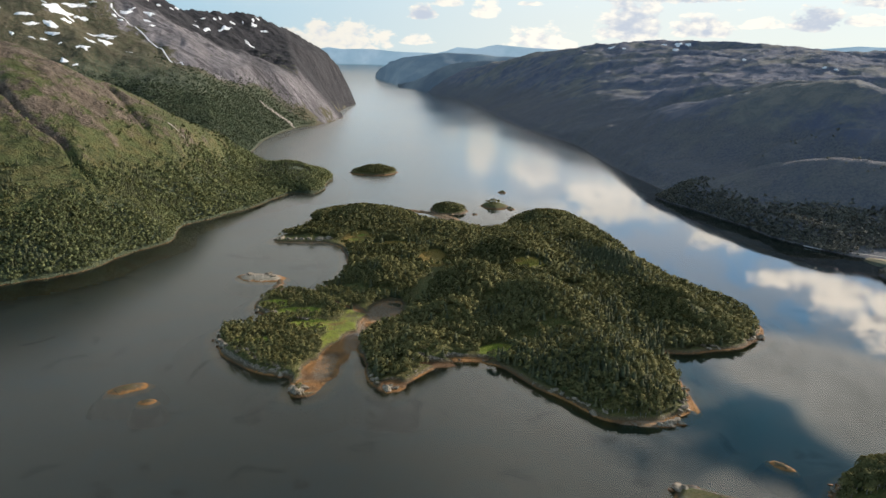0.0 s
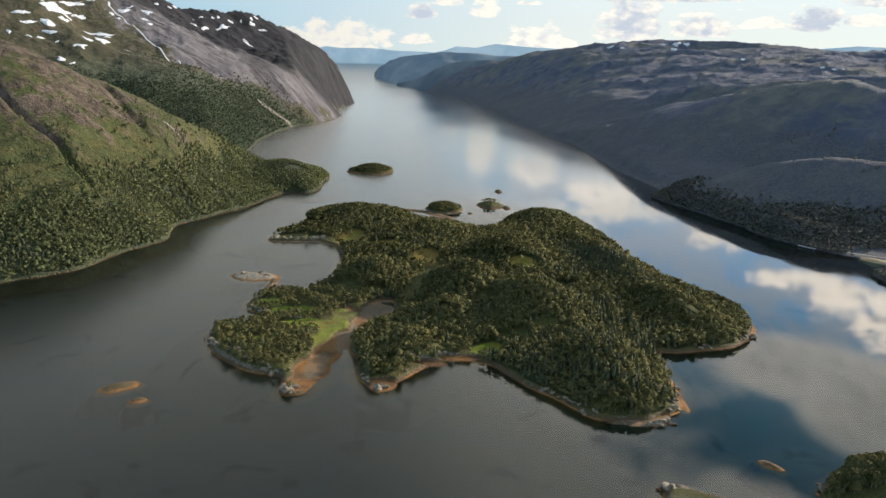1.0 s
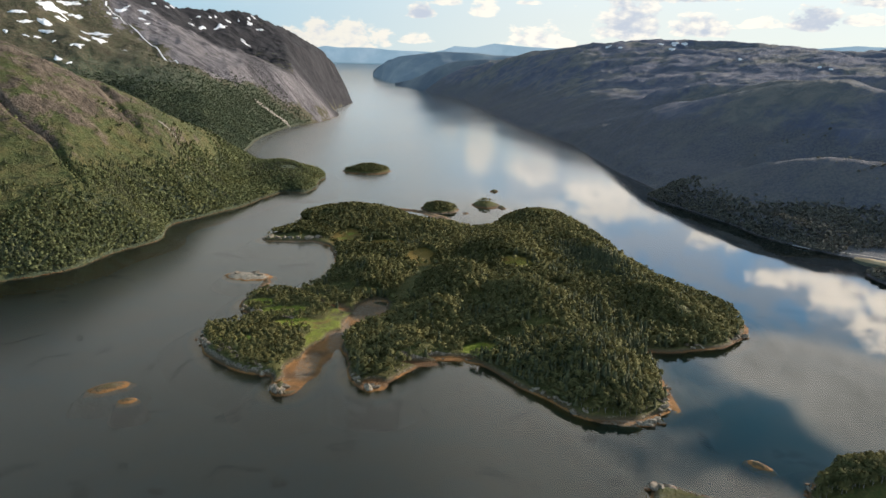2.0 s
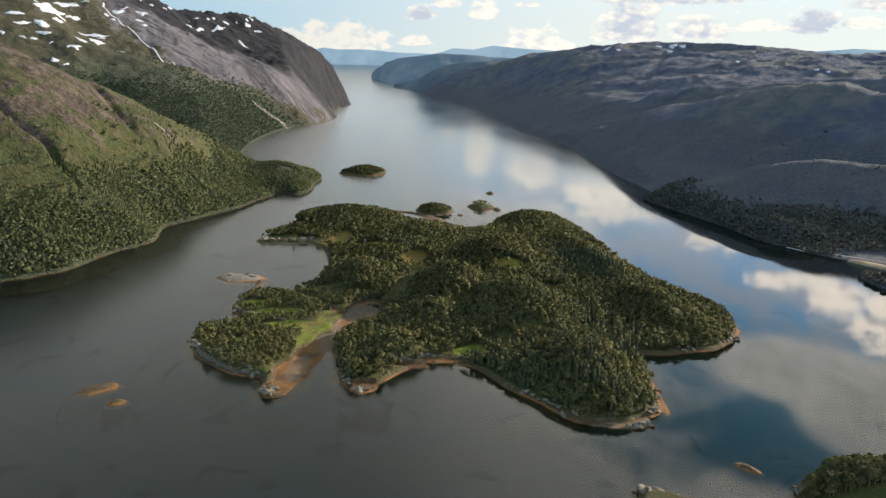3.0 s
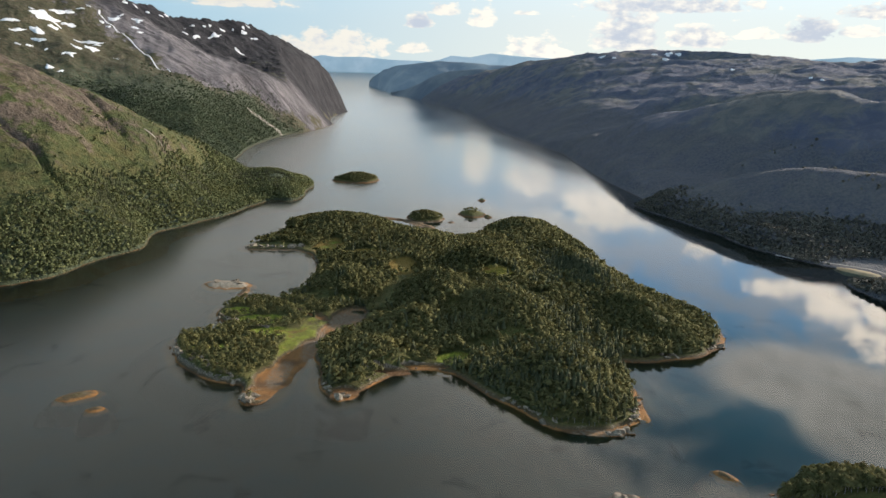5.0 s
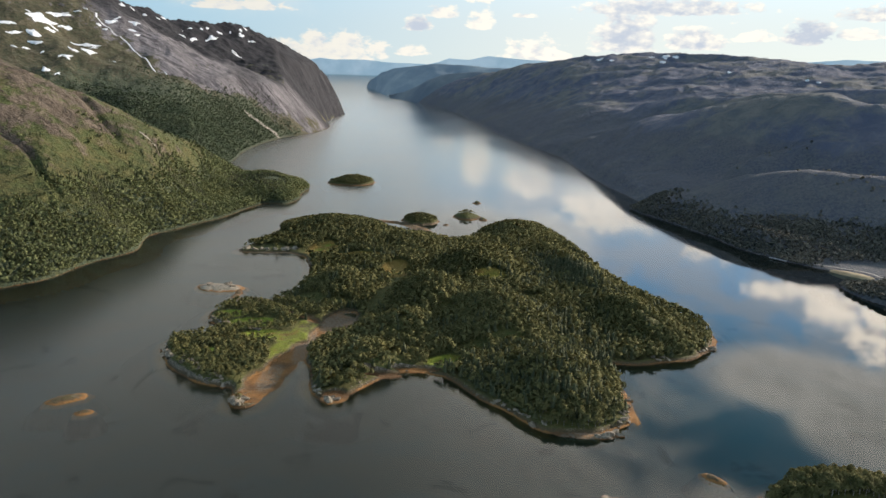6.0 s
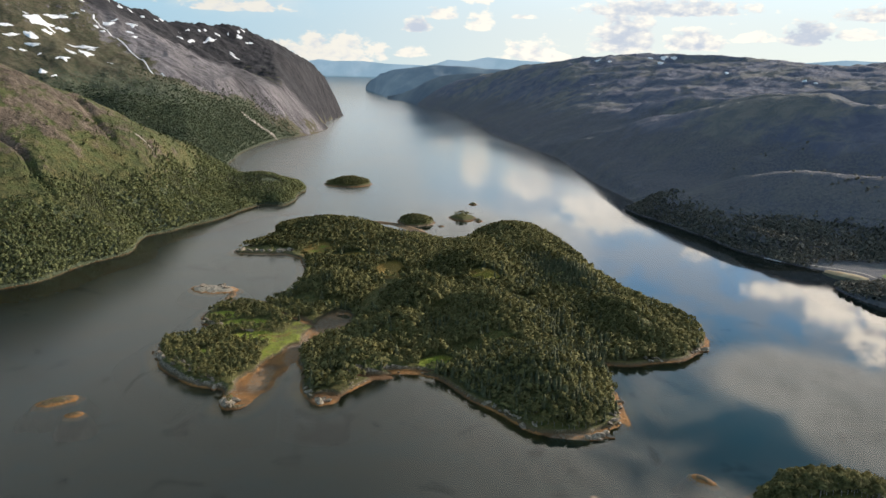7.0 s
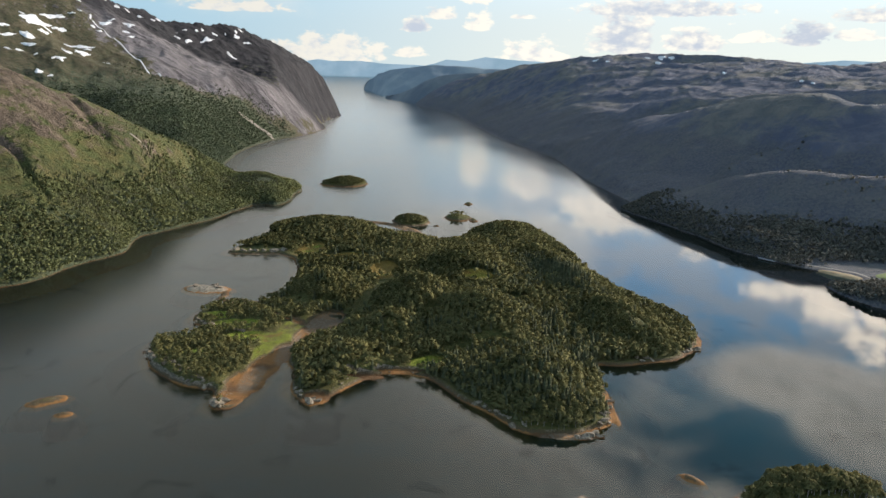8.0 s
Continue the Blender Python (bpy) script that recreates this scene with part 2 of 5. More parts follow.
def hazed_heather_material():
    """Rolling hills of heather, peat and crowberry, thin grass on the knolls, grey lichened stone here and there, dark
    scrub lower down. Blue haze is mixed into the colours.
    """
    m, t, b = material("hazed_heather_hills")
    pos, (px, py, pz), up = geo(t)
    big = fbm(t, pos, 0.006, 6.0, 0.6, 0.6)
    mid = fbm(t, pos, 0.035, 7.0, 0.68, 0.5)
    fine = fbm(t, pos, 0.4, 6.0, 0.7)
    # heath, grass and scrub are shifted to blue-grey to paint in the air haze
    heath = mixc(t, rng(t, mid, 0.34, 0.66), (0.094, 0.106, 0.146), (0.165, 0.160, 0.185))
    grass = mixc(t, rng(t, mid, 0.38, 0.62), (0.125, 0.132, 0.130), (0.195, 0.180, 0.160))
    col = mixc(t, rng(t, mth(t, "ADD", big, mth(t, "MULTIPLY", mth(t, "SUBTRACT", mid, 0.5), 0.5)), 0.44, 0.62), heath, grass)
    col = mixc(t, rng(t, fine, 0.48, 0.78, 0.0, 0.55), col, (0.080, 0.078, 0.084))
    rocky = node(t, "ShaderNodeAttribute", attribute_name="rock").outputs["Fac"]
    bare = mth(t, "ADD", mth(t, "MULTIPLY", mth(t, "SUBTRACT", 1.0, up), 0.5), mth(t, "ADD", rocky, mth(t, "MULTIPLY", mth(t, "SUBTRACT", mid, 0.5), 1.7)))
    stone = mixc(t, rng(t, fine, 0.35, 0.65), (0.095, 0.086, 0.085), (0.225, 0.20, 0.185))
    col = mixc(t, rng(t, bare, 0.46, 0.72, 0.0, 0.8), col, stone)
    wooded = node(t, "ShaderNodeAttribute", attribute_name="wooded").outputs["Fac"]
    copse = rng(t, mth(t, "ADD", wooded, mth(t, "MULTIPLY", mth(t, "SUBTRACT", fbm(t, pos, 0.05, 6.0, 0.7), 0.5), 2.2)), 0.35, 0.95)
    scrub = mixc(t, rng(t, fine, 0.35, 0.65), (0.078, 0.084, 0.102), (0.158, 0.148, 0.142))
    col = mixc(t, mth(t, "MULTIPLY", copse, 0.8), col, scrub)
    rim = mixc(t, rng(t, fine, 0.4, 0.6), (0.040, 0.034, 0.030), (0.085, 0.064, 0.046))
    col = mixc(t, rng(t, mth(t, "ADD", pz, fine), 0.55, 0.95), rim, col)
    t.links.new(col, b.inputs["Base Color"])
    b.inputs["Roughness"].default_value = 0.92
    b.inputs["Specular IOR Level"].default_value = 0.15
    bump(t, mth(t, "ADD", mth(t, "MULTIPLY", mid, 4.0), fine), 0.8, 1.6, b)
    return m


def island_material():
    """Island ground: grass and moss, bare pale shore rock, orange seaweed in the tidal rim, sand under water whose
    colour fades with depth like absorbed light.
    """
    m, t, b = material("island_ground")
    pos, (px, py, pz), up = geo(t)
    mid = fbm(t, pos, 0.09, 5.0, 0.6)
    fine = fbm(t, pos, 0.9, 6.0, 0.65)
    tiny = fbm(t, pos, 4.0, 4.0, 0.6)
    sunny = node(t, "ShaderNodeAttribute", attribute_name="meadow").outputs["Fac"]
    heath = mixc(t, rng(t, fine, 0.35, 0.7), (0.065, 0.080, 0.018), (0.13, 0.105, 0.032))
    lawn = mixc(t, rng(t, fine, 0.3, 0.7), (0.165, 0.215, 0.016), (0.225, 0.240, 0.030))
    rust = mixc(t, mth(t, "MAXIMUM", rng(t, mid, 0.50, 0.66), mth(t, "MULTIPLY", rng(t, mid, 0.32, 0.46), rng(t, py, 395.0, 425.0, 0.0, 0.9))), lawn, (0.22, 0.135, 0.028))
    grass = mixc(t, sunny, heath, rust)
    stone = mixc(t, rng(t, mth(t, "ADD", mth(t, "MULTIPLY", tiny, 0.6), mth(t, "MULTIPLY", fine, 0.4)), 0.42, 0.62), (0.062, 0.050, 0.036), (0.34, 0.285, 0.205))
    steep = mth(t, "ADD", mth(t, "SUBTRACT", 1.0, up), mth(t, "MULTIPLY", mth(t, "SUBTRACT", fine, 0.5), 0.6))
    edge = mth(t, "ADD", pz, mth(t, "MULTIPLY", mth(t, "SUBTRACT", fine, 0.5), 1.6))
    col = mixc(t, rng(t, steep, 0.25, 0.4), grass, stone)
    worn = rng(t, fbm(t, pos, 0.16, 3.0, 0.5), 0.60, 0.70)
    bank = mixc(t, worn, mixc(t, rng(t, tiny, 0.35, 0.65), (0.060, 0.046, 0.026), (0.150, 0.105, 0.050)), stone)
    col = mixc(t, rng(t, edge, 0.7, 1.6), bank, col)
    weed = mixc(t, rng(t, tiny, 0.3, 0.7), (0.23, 0.095, 0.024), (0.36, 0.185, 0.062))
    weedy = node(t, "ShaderNodeAttribute", attribute_name="weedy").outputs["Fac"]
    weed = mixc(t, mth(t, "MAXIMUM", weedy, rng(t, fbm(t, pos, 0.06, 3.0, 0.5), 0.40, 0.58)), (0.135, 0.072, 0.030), weed)
    flat = node(t, "ShaderNodeAttribute", attribute_name="sand").outputs["Fac"]
    weed = mixc(t, mth(t, "MULTIPLY", flat, rng(t, fine, 0.36, 0.60, 0.05, 0.8)), weed, mixc(t, rng(t, tiny, 0.35, 0.65), (0.200, 0.155, 0.105), (0.30, 0.245, 0.180)))
    bare = node(t, "ShaderNodeAttribute", attribute_name="bare").outputs["Fac"]
    col = mixc(t, bare, col, mixc(t, rng(t, fine, 0.35, 0.65), (0.20, 0.165, 0.115), (0.43, 0.37, 0.28)))
    col = mixc(t, rng(t, edge, 0.25, 0.6), weed, col)
    bed = mixc(t, rng(t, fbm(t, pos, 0.02, 5.0, 0.6), 0.4, 0.65), (0.088, 0.098, 0.084), (0.062, 0.098, 0.100))
    bed = mixc(t, rng(t, fbm(t, pos, 0.055, 5.0, 0.6, 0.4), 0.55, 0.66, 0.0, 0.85), bed, (0.018, 0.036, 0.038))
    # fade to the bed tone by depth, painted in place of absorption
    deep = mixc(t, rng(t, pz, -1.5, -0.4), bed, (0.19, 0.13, 0.065))
    col = mixc(t, rng(t, pz, -1.0, -0.1), deep, col)
    t.links.new(col, b.inputs["Base Color"])
    b.inputs["Roughness"].default_value = 0.88
    b.inputs["Specular IOR Level"].default_value = 0.25
    bump(t, mth(t, "ADD", fine, mth(t, "MULTIPLY", tiny, 0.35)), 0.8, 0.8, b)
    return m


def water_material():
    m, t, b = material("fjord_water")
    t.nodes.remove(b)
    pos, (px, py, pz), _ = geo(t)
    lee = rng(t, mth(t, "ADD", px, mth(t, "MULTIPLY", py, 0.06)), -30.0, 110.0)  # ripples on the open side, still water under the hills
    breeze = rng(t, fbm(t, stretched(t, pos, (1.0, 0.45, 1.0)), 0.0085, 4.0, 0.55, 0.6), 0.42, 0.66)
    open_fjord = rng(t, py, 560.0, 1100.0, 0.0, 0.065)
    gloss = node(t, "ShaderNodeBsdfGlossy", inputs={"Color": (1, 1, 1, 1),
                 "Roughness": mth(t, "ADD", mth(t, "ADD", open_fjord, mth(t, "MULTIPLY", breeze, 0.03)), rng(t, lee, 0.0, 1.0, 0.17, 0.024))})
    clear = node(t, "ShaderNodeBsdfTransparent", inputs={"Color": (0.55, 0.72, 0.70, 1)})
    fres = node(t, "ShaderNodeFresnel", inputs={"IOR": 1.34})
    mix = node(t, "ShaderNodeMixShader", inputs={0: fres.outputs[0], 1: clear.outputs[0], 2: gloss.outputs[0]})
    t.links.new(mix.outputs[0], t.nodes["Material Output"].inputs[0])
    return m


def seabed_material():
    m, t, b = material("fjord_bed")
    pos, _, _ = geo(t)
    n = fbm(t, pos, 0.02, 5.0, 0.6)
    # base tone lifted to imitate light scattered back by murky water
    col = mixc(t, rng(t, n, 0.4, 0.65), (0.088, 0.098, 0.084), (0.062, 0.098, 0.100))
    col = mixc(t, rng(t, fbm(t, pos, 0.055, 5.0, 0.6, 0.4), 0.57, 0.68, 0.0, 0.8), col, (0.018, 0.036, 0.038))
    t.links.new(col, b.inputs["Base Color"])
    b.inputs["Roughness"].default_value = 1.0
    return m


def foliage_material(name, dark, light, gold):
    """Leaves: tone by tree (tint) and by clump, a little light shines through."""
    m, t, b = material(name)
    tint = node(t, "ShaderNodeAttribute", attribute_name="tint").outputs["Fac"]
    info = node(t, "ShaderNodeObjectInfo").outputs["Random"]
    island = node(t, "ShaderNodeNewGeometry").outputs["Random Per Island"]
    f = mth(t, "MAXIMUM", tint, mth(t, "MULTIPLY", info, mth(t, "LESS_THAN", tint, 0.0001)))
    col = mixc(t, rng(t, f, 0.0, 0.75), dark, light)
    col = mixc(t, rng(t, f, 0.86, 1.0, 0.0, 0.7), col, gold)
    col = mixc(t, mth(t, "MULTIPLY", island, 0.3), col, tuple(0.6 * v for v in dark))
    t.links.new(col, b.inputs["Base Color"])
    b.inputs["Roughness"].default_value = 0.8
    b.inputs["Specular IOR Level"].default_value = 0.08
    thin = node(t, "ShaderNodeBsdfTranslucent", inputs={"Color": col})
    mix = node(t, "ShaderNodeMixShader", inputs={0: 0.22, 1: b.outputs[0], 2: thin.outputs[0]})
    t.links.new(mix.outputs[0], t.nodes["Material Output"].inputs[0])
    return m


def bark_material():
    m, t, b = material("bark")
    pos, _, _ = geo(t)
    n = fbm(t, stretched(t, pos, (6, 6, 1.5)), 2.0, 5.0, 0.6)
    t.links.new(mixc(t, rng(t, n, 0.35, 0.65), (0.07, 0.055, 0.04), (0.30, 0.27, 0.23)), b.inputs["Base Color"])
    b.inputs["Roughness"].default_value = 0.9
    return m


def rock_material():
    m, t, b = material("shore_rock")
    pos, (px, py, pz), up = geo(t)
    n = fbm(t, pos, 0.8, 7.0, 0.65)
    k = fbm(t, pos, 5.0, 5.0, 0.6)
    col = mixc(t, rng(t, n, 0.35, 0.65), (0.115, 0.090, 0.060), (0.33, 0.268, 0.185))
    col = mixc(t, rng(t, k, 0.5, 0.75, 0.0, 0.7), col, (0.19, 0.165, 0.125))
    weed = mixc(t, rng(t, k, 0.3, 0.7), (0.20, 0.075, 0.016), (0.30, 0.14, 0.045))
    col = mixc(t, rng(t, mth(t, "ADD", pz, mth(t, "MULTIPLY", n, 0.6)), 0.45, 0.85), weed, col)
    t.links.new(col, b.inputs["Base Color"])
    b.inputs["Roughness"].default_value = 0.85
    bump(t, mth(t, "ADD", n, mth(t, "MULTIPLY", k, 0.4)), 0.8, 0.5, b)
    return m


def snow_material():
    m, t, b = material("old_snow")
    pos, _, _ = geo(t)
    n = fbm(t, pos, 0.12, 5.0, 0.6)
    t.links.new(mixc(t, rng(t, n, 0.35, 0.7), (0.62, 0.63, 0.64), (0.86, 0.86, 0.86)), b.inputs["Base Color"])
    b.inputs["Roughness"].default_value = 0.7
    bump(t, n, 0.4, 1.0, b)
    return m


def haze_glow_material(name, low, high, glow):
    """Far backdrop range: blue air haze is painted into its colour and made to glow faintly."""
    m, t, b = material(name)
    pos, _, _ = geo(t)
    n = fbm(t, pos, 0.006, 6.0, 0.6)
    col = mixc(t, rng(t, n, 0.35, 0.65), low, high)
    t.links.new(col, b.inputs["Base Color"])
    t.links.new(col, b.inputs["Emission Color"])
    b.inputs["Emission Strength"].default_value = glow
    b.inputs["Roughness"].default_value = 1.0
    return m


M_LEFT = terrain_material("near_mountainside", (0.080, 0.093, 0.029), (0.122, 0.104, 0.037), (0.180, 0.136, 0.098), 140, shore=0.6)
M_LEFT_BACK = terrain_material("snowy_mountain", (0.082, 0.080, 0.042), (0.130, 0.106, 0.066), (0.245, 0.220, 0.222), 210, (0.20, 1.0, 0.24), 0.5)
M_RIGHT = hazed_heather_material()
M_ISLAND = island_material()
M_WATER = water_material()
M_BED = seabed_material()
M_BIRCH = foliage_material("birch_leaves", (0.094, 0.094, 0.033), (0.208, 0.192, 0.076), (0.245, 0.212, 0.074))
M_SPRUCE = foliage_material("spruce_needles", (0.064, 0.072, 0.038), (0.115, 0.118, 0.058), (0.15, 0.15, 0.06))
# leaves of the right shore, paled and greyed to carry the haze
M_HAZED_SCRUB = foliage_material("hazed_scrub", (0.125, 0.124, 0.104), (0.190, 0.178, 0.140), (0.21, 0.19, 0.14))
M_FAR_WOOD = foliage_material("far_birch_leaves", (0.062, 0.084, 0.050), (0.102, 0.126, 0.072), (0.13, 0.14, 0.075))
M_SLOPE_BIRCH = foliage_material("slope_birch_leaves", (0.094, 0.112, 0.050), (0.190, 0.198, 0.082), (0.22, 0.21, 0.075))
M_BARK = bark_material()
M_ROCK = rock_material()
M_SNOW = snow_material()
M_FAR = haze_glow_material("far_range", (0.070, 0.105, 0.135), (0.110, 0.150, 0.170), 0.45)
M_MIDFAR = haze_glow_material("hazy_hills", (0.046, 0.066, 0.086), (0.074, 0.096, 0.108), 0.40)
M_FARTHER = haze_glow_material("farther_range", (0.22, 0.305, 0.345), (0.285, 0.36, 0.39), 0.6)


def plain_material(name, a, b, scale, roughness=0.85):
    """Ground or board of two tones."""
    m, t, bsdf = material(name)
    pos, _, _ = geo(t)
    n = fbm(t, pos, scale, 6.0, 0.65)
    t.links.new(mixc(t, rng(t, n, 0.35, 0.65), a, b), bsdf.inputs["Base Color"])
    bsdf.inputs["Roughness"].default_value = roughness
    bump(t, n, 0.5, 0.3, bsdf)
    return m


M_SAND = plain_material("tidal_sand", (0.38, 0.26, 0.13), (0.52, 0.38, 0.21), 0.12)
M_FIELD = plain_material("hay_meadow", (0.10, 0.15, 0.025), (0.15, 0.19, 0.035), 0.25)
M_ROAD = plain_material("gravel_road", (0.30, 0.27, 0.23), (0.40, 0.37, 0.32), 0.6)
M_BOARD = plain_material("weathered_white_boards", (0.36, 0.355, 0.34), (0.50, 0.49, 0.47), 2.0, 0.6)
M_SCREE = plain_material("pale_scree", (0.20, 0.175, 0.14), (0.34, 0.30, 0.24), 0.15)


# ---- the shape of the land ----
def lattice(ix, iy, seed):
    h = (ix * 374761393 + iy * 668265263 + seed * 974634541) & 0xFFFFFFFF
    h = ((h ^ (h >> 13)) * 1274126177) & 0xFFFFFFFF
    return ((h ^ (h >> 16)) & 0xFFFFFF) / float(0xFFFFFF)


def value_noise(x, y, seed=0):
    ix, iy = np.floor(x).astype(np.int64), np.floor(y).astype(np.int64)
    fx, fy = x - ix, y - iy
    fx, fy = fx * fx * (3 - 2 * fx), fy * fy * (3 - 2 * fy)
    a = lattice(ix, iy, seed) * (1 - fx) + lattice(ix + 1, iy, seed) * fx
    b = lattice(ix, iy + 1, seed) * (1 - fx) + lattice(ix + 1, iy + 1, seed) * fx
    return a * (1 - fy) + b * fy


def rough(x, y, size, octaves=5, seed=0, ridged=False):
    """Fractal relief of about -1..1 with its largest forms that many metres wide."""
    total, amp, norm = 0.0, 1.0, 0.0
    for k in range(octaves):
        c, s = math.cos(0.6 * k + 0.3), math.sin(0.6 * k + 0.3)
        n = value_noise((x * c - y * s) / size * 2 ** k, (x * s + y * c) / size * 2 ** k, seed + 17 * k)
        n = 1 - 2 * abs(2 * n - 1) if ridged else 2 * n - 1
        total, norm, amp = total + amp * n, norm + amp, amp * 0.52
    return total / norm


def step(v, a, b):
    u = np.clip((v - a) / (b - a), 0, 1)
    return u * u * (3 - 2 * u)


def rounded(points, rounds=2, closed=True):
    """The outline with its corners cut, as an array."""
    p = np.array(points, float)
    for _ in range(rounds):
        q = np.roll(p, -1, 0) if closed else p[1:]
        a = p if closed else p[:-1]
        cut = np.stack((0.8 * a + 0.2 * q, 0.2 * a + 0.8 * q), 1).reshape(-1, p.shape[1])
        p = cut if closed else np.vstack((p[:1], cut, p[-1:]))
    return p


def inland(x, y, outline):
    """Signed distance to a closed outline: above 0 inside."""
    x, y = np.asarray(x, float), np.asarray(y, float)
    best, inside = np.full(x.shape, 1e18), np.zeros(x.shape, bool)
    for (ax, ay), (bx, by) in zip(outline, np.roll(outline, -1, 0)):
        dx, dy = bx - ax, by - ay
        u = np.clip(((x - ax) * dx + (y - ay) * dy) / (dx * dx + dy * dy + 1e-9), 0, 1)
        best = np.minimum(best, (x - ax - u * dx) ** 2 + (y - ay - u * dy) ** 2)
        if ay != by:
            inside ^= ((ay > y) != (by > y)) & (x < (bx - ax) * (y - ay) / (by - ay) + ax)
    d = np.sqrt(best)
    return np.where(inside, d, -d)


def crest(x, y, line, reach, power=1.0):
    """Height of a ridge that runs along the line of (x, y, z) and falls away on both sides within about that reach."""
    top = np.zeros(np.shape(x))
    for (ax, ay, az), (bx, by, bz) in zip(line, line[1:]):
        dx, dy = bx - ax, by - ay
        u = np.clip(((x - ax) * dx + (y - ay) * dy) / (dx * dx + dy * dy), 0, 1)
        d = np.hypot(x - ax - u * dx, y - ay - u * dy)
        top = np.maximum(top, (az + u * (bz - az)) * np.exp(-(d / reach) ** power))
    return top


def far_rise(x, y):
    """The level of the fjord: flat, then bent upwards far off so that its end fits the camera's view."""
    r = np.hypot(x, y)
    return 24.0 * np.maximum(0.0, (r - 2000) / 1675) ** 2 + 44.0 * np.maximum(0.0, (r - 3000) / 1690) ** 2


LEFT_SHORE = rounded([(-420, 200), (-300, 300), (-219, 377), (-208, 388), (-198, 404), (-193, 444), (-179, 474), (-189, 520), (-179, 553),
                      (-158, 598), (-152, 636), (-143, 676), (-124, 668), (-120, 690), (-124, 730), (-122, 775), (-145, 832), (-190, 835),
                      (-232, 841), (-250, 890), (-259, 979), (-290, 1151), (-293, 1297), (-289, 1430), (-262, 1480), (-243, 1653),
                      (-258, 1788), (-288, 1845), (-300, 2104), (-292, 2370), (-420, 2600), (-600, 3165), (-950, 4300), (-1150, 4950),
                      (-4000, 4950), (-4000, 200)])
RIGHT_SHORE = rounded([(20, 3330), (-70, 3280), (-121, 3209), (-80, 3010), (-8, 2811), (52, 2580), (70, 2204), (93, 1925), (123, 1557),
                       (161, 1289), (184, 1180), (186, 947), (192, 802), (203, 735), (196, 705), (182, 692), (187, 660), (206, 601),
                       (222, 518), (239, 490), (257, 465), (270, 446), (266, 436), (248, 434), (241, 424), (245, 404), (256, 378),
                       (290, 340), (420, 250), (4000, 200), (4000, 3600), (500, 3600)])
LEFT_FRONT = [(-700, 420, 230), (-460, 540, 155), (-345, 598, 111), (-322, 625, 92), (-296, 640, 64), (-280, 703, 33), (-255, 770, 6)]
LEFT_BACK = [(-1300, 900, 380), (-1000, 1150, 350), (-800, 1330, 318), (-650, 1470, 254), (-589, 1677, 204), (-478, 1837, 204), (-438, 2001, 181),
             (-376, 2217, 139), (-345, 2324, 92), (-318, 2420, 10)]
LEFT_SPUR = [(-534, 1611, 172), (-408, 1649, 108), (-303, 1655, 42), (-252, 1662, 4)]
LEFT_SPUR_LOW = [(-640, 1400, 170), (-480, 1420, 80), (-330, 1400, 8)]
RIGHT_BACK = [(-106, 3100, 17), (-56, 3060, 48), (9, 3000, 74), (113, 2900, 100), (160, 2820, 127), (205, 2750, 146), (283, 2660, 162), (302, 2635, 180),
              (390, 2560, 182), (466, 2510, 186), (532, 2460, 190), (648, 2366, 203), (726, 2250, 188), (779, 2171, 182), (868, 2017, 172), (953, 1900, 166),
              (1011, 1848, 165), (1400, 1500, 170), (2400, 900, 180)]
RIGHT_MID = [(189, 1210, 9), (220, 1180, 22), (257, 1120, 36), (286, 1050, 57), (304, 1010, 72), (345, 930, 88), (376, 890, 97), (409, 875, 103), (432, 840, 105),
             (450, 789, 92), (620, 660, 96), (1200, 400, 110)]
RIGHT_SHOULDER = [(300, 1420, 40), (367, 1300, 80), (416, 1250, 90), (480, 1150, 100), (620, 1040, 112), (900, 880, 120)]
RIGHT_KNOB = [(258, 722, 10), (276, 700, 26), (283, 680, 34), (294, 650, 41), (313, 630, 44), (351, 600, 43), (440, 540, 48), (700, 380, 60)]
RIGHT_LEDGE = [(330, 760, 44), (372, 735, 57), (430, 690, 60), (560, 600, 66)]
RIGHT_CAPE = [(186, 686, 1.5), (200, 648, 6), (218, 585, 8), (240, 530, 12), (285, 490, 12)]
LEFT_GULLY = [(-420, 600, 1), (-297, 527, 1), (-267, 511, 1), (-241, 486, 1), (-217, 472, 1), (-197, 464, 1)]
LEFT_GULLY_FAR = [(-285, 640, 1), (-238, 596, 1), (-212, 592, 1), (-190, 612, 1)]
LEFT_RAVINE = [(-470, 1275, 0.5), (-425, 1305, 0.9), (-395, 1328, 1.1), (-345, 1368, 1.1), (-300, 1395, 0.8)]
LEFT_CAPE = [(-175, 800, 7), (-145, 740, 6.5), (-136, 700, 5)]


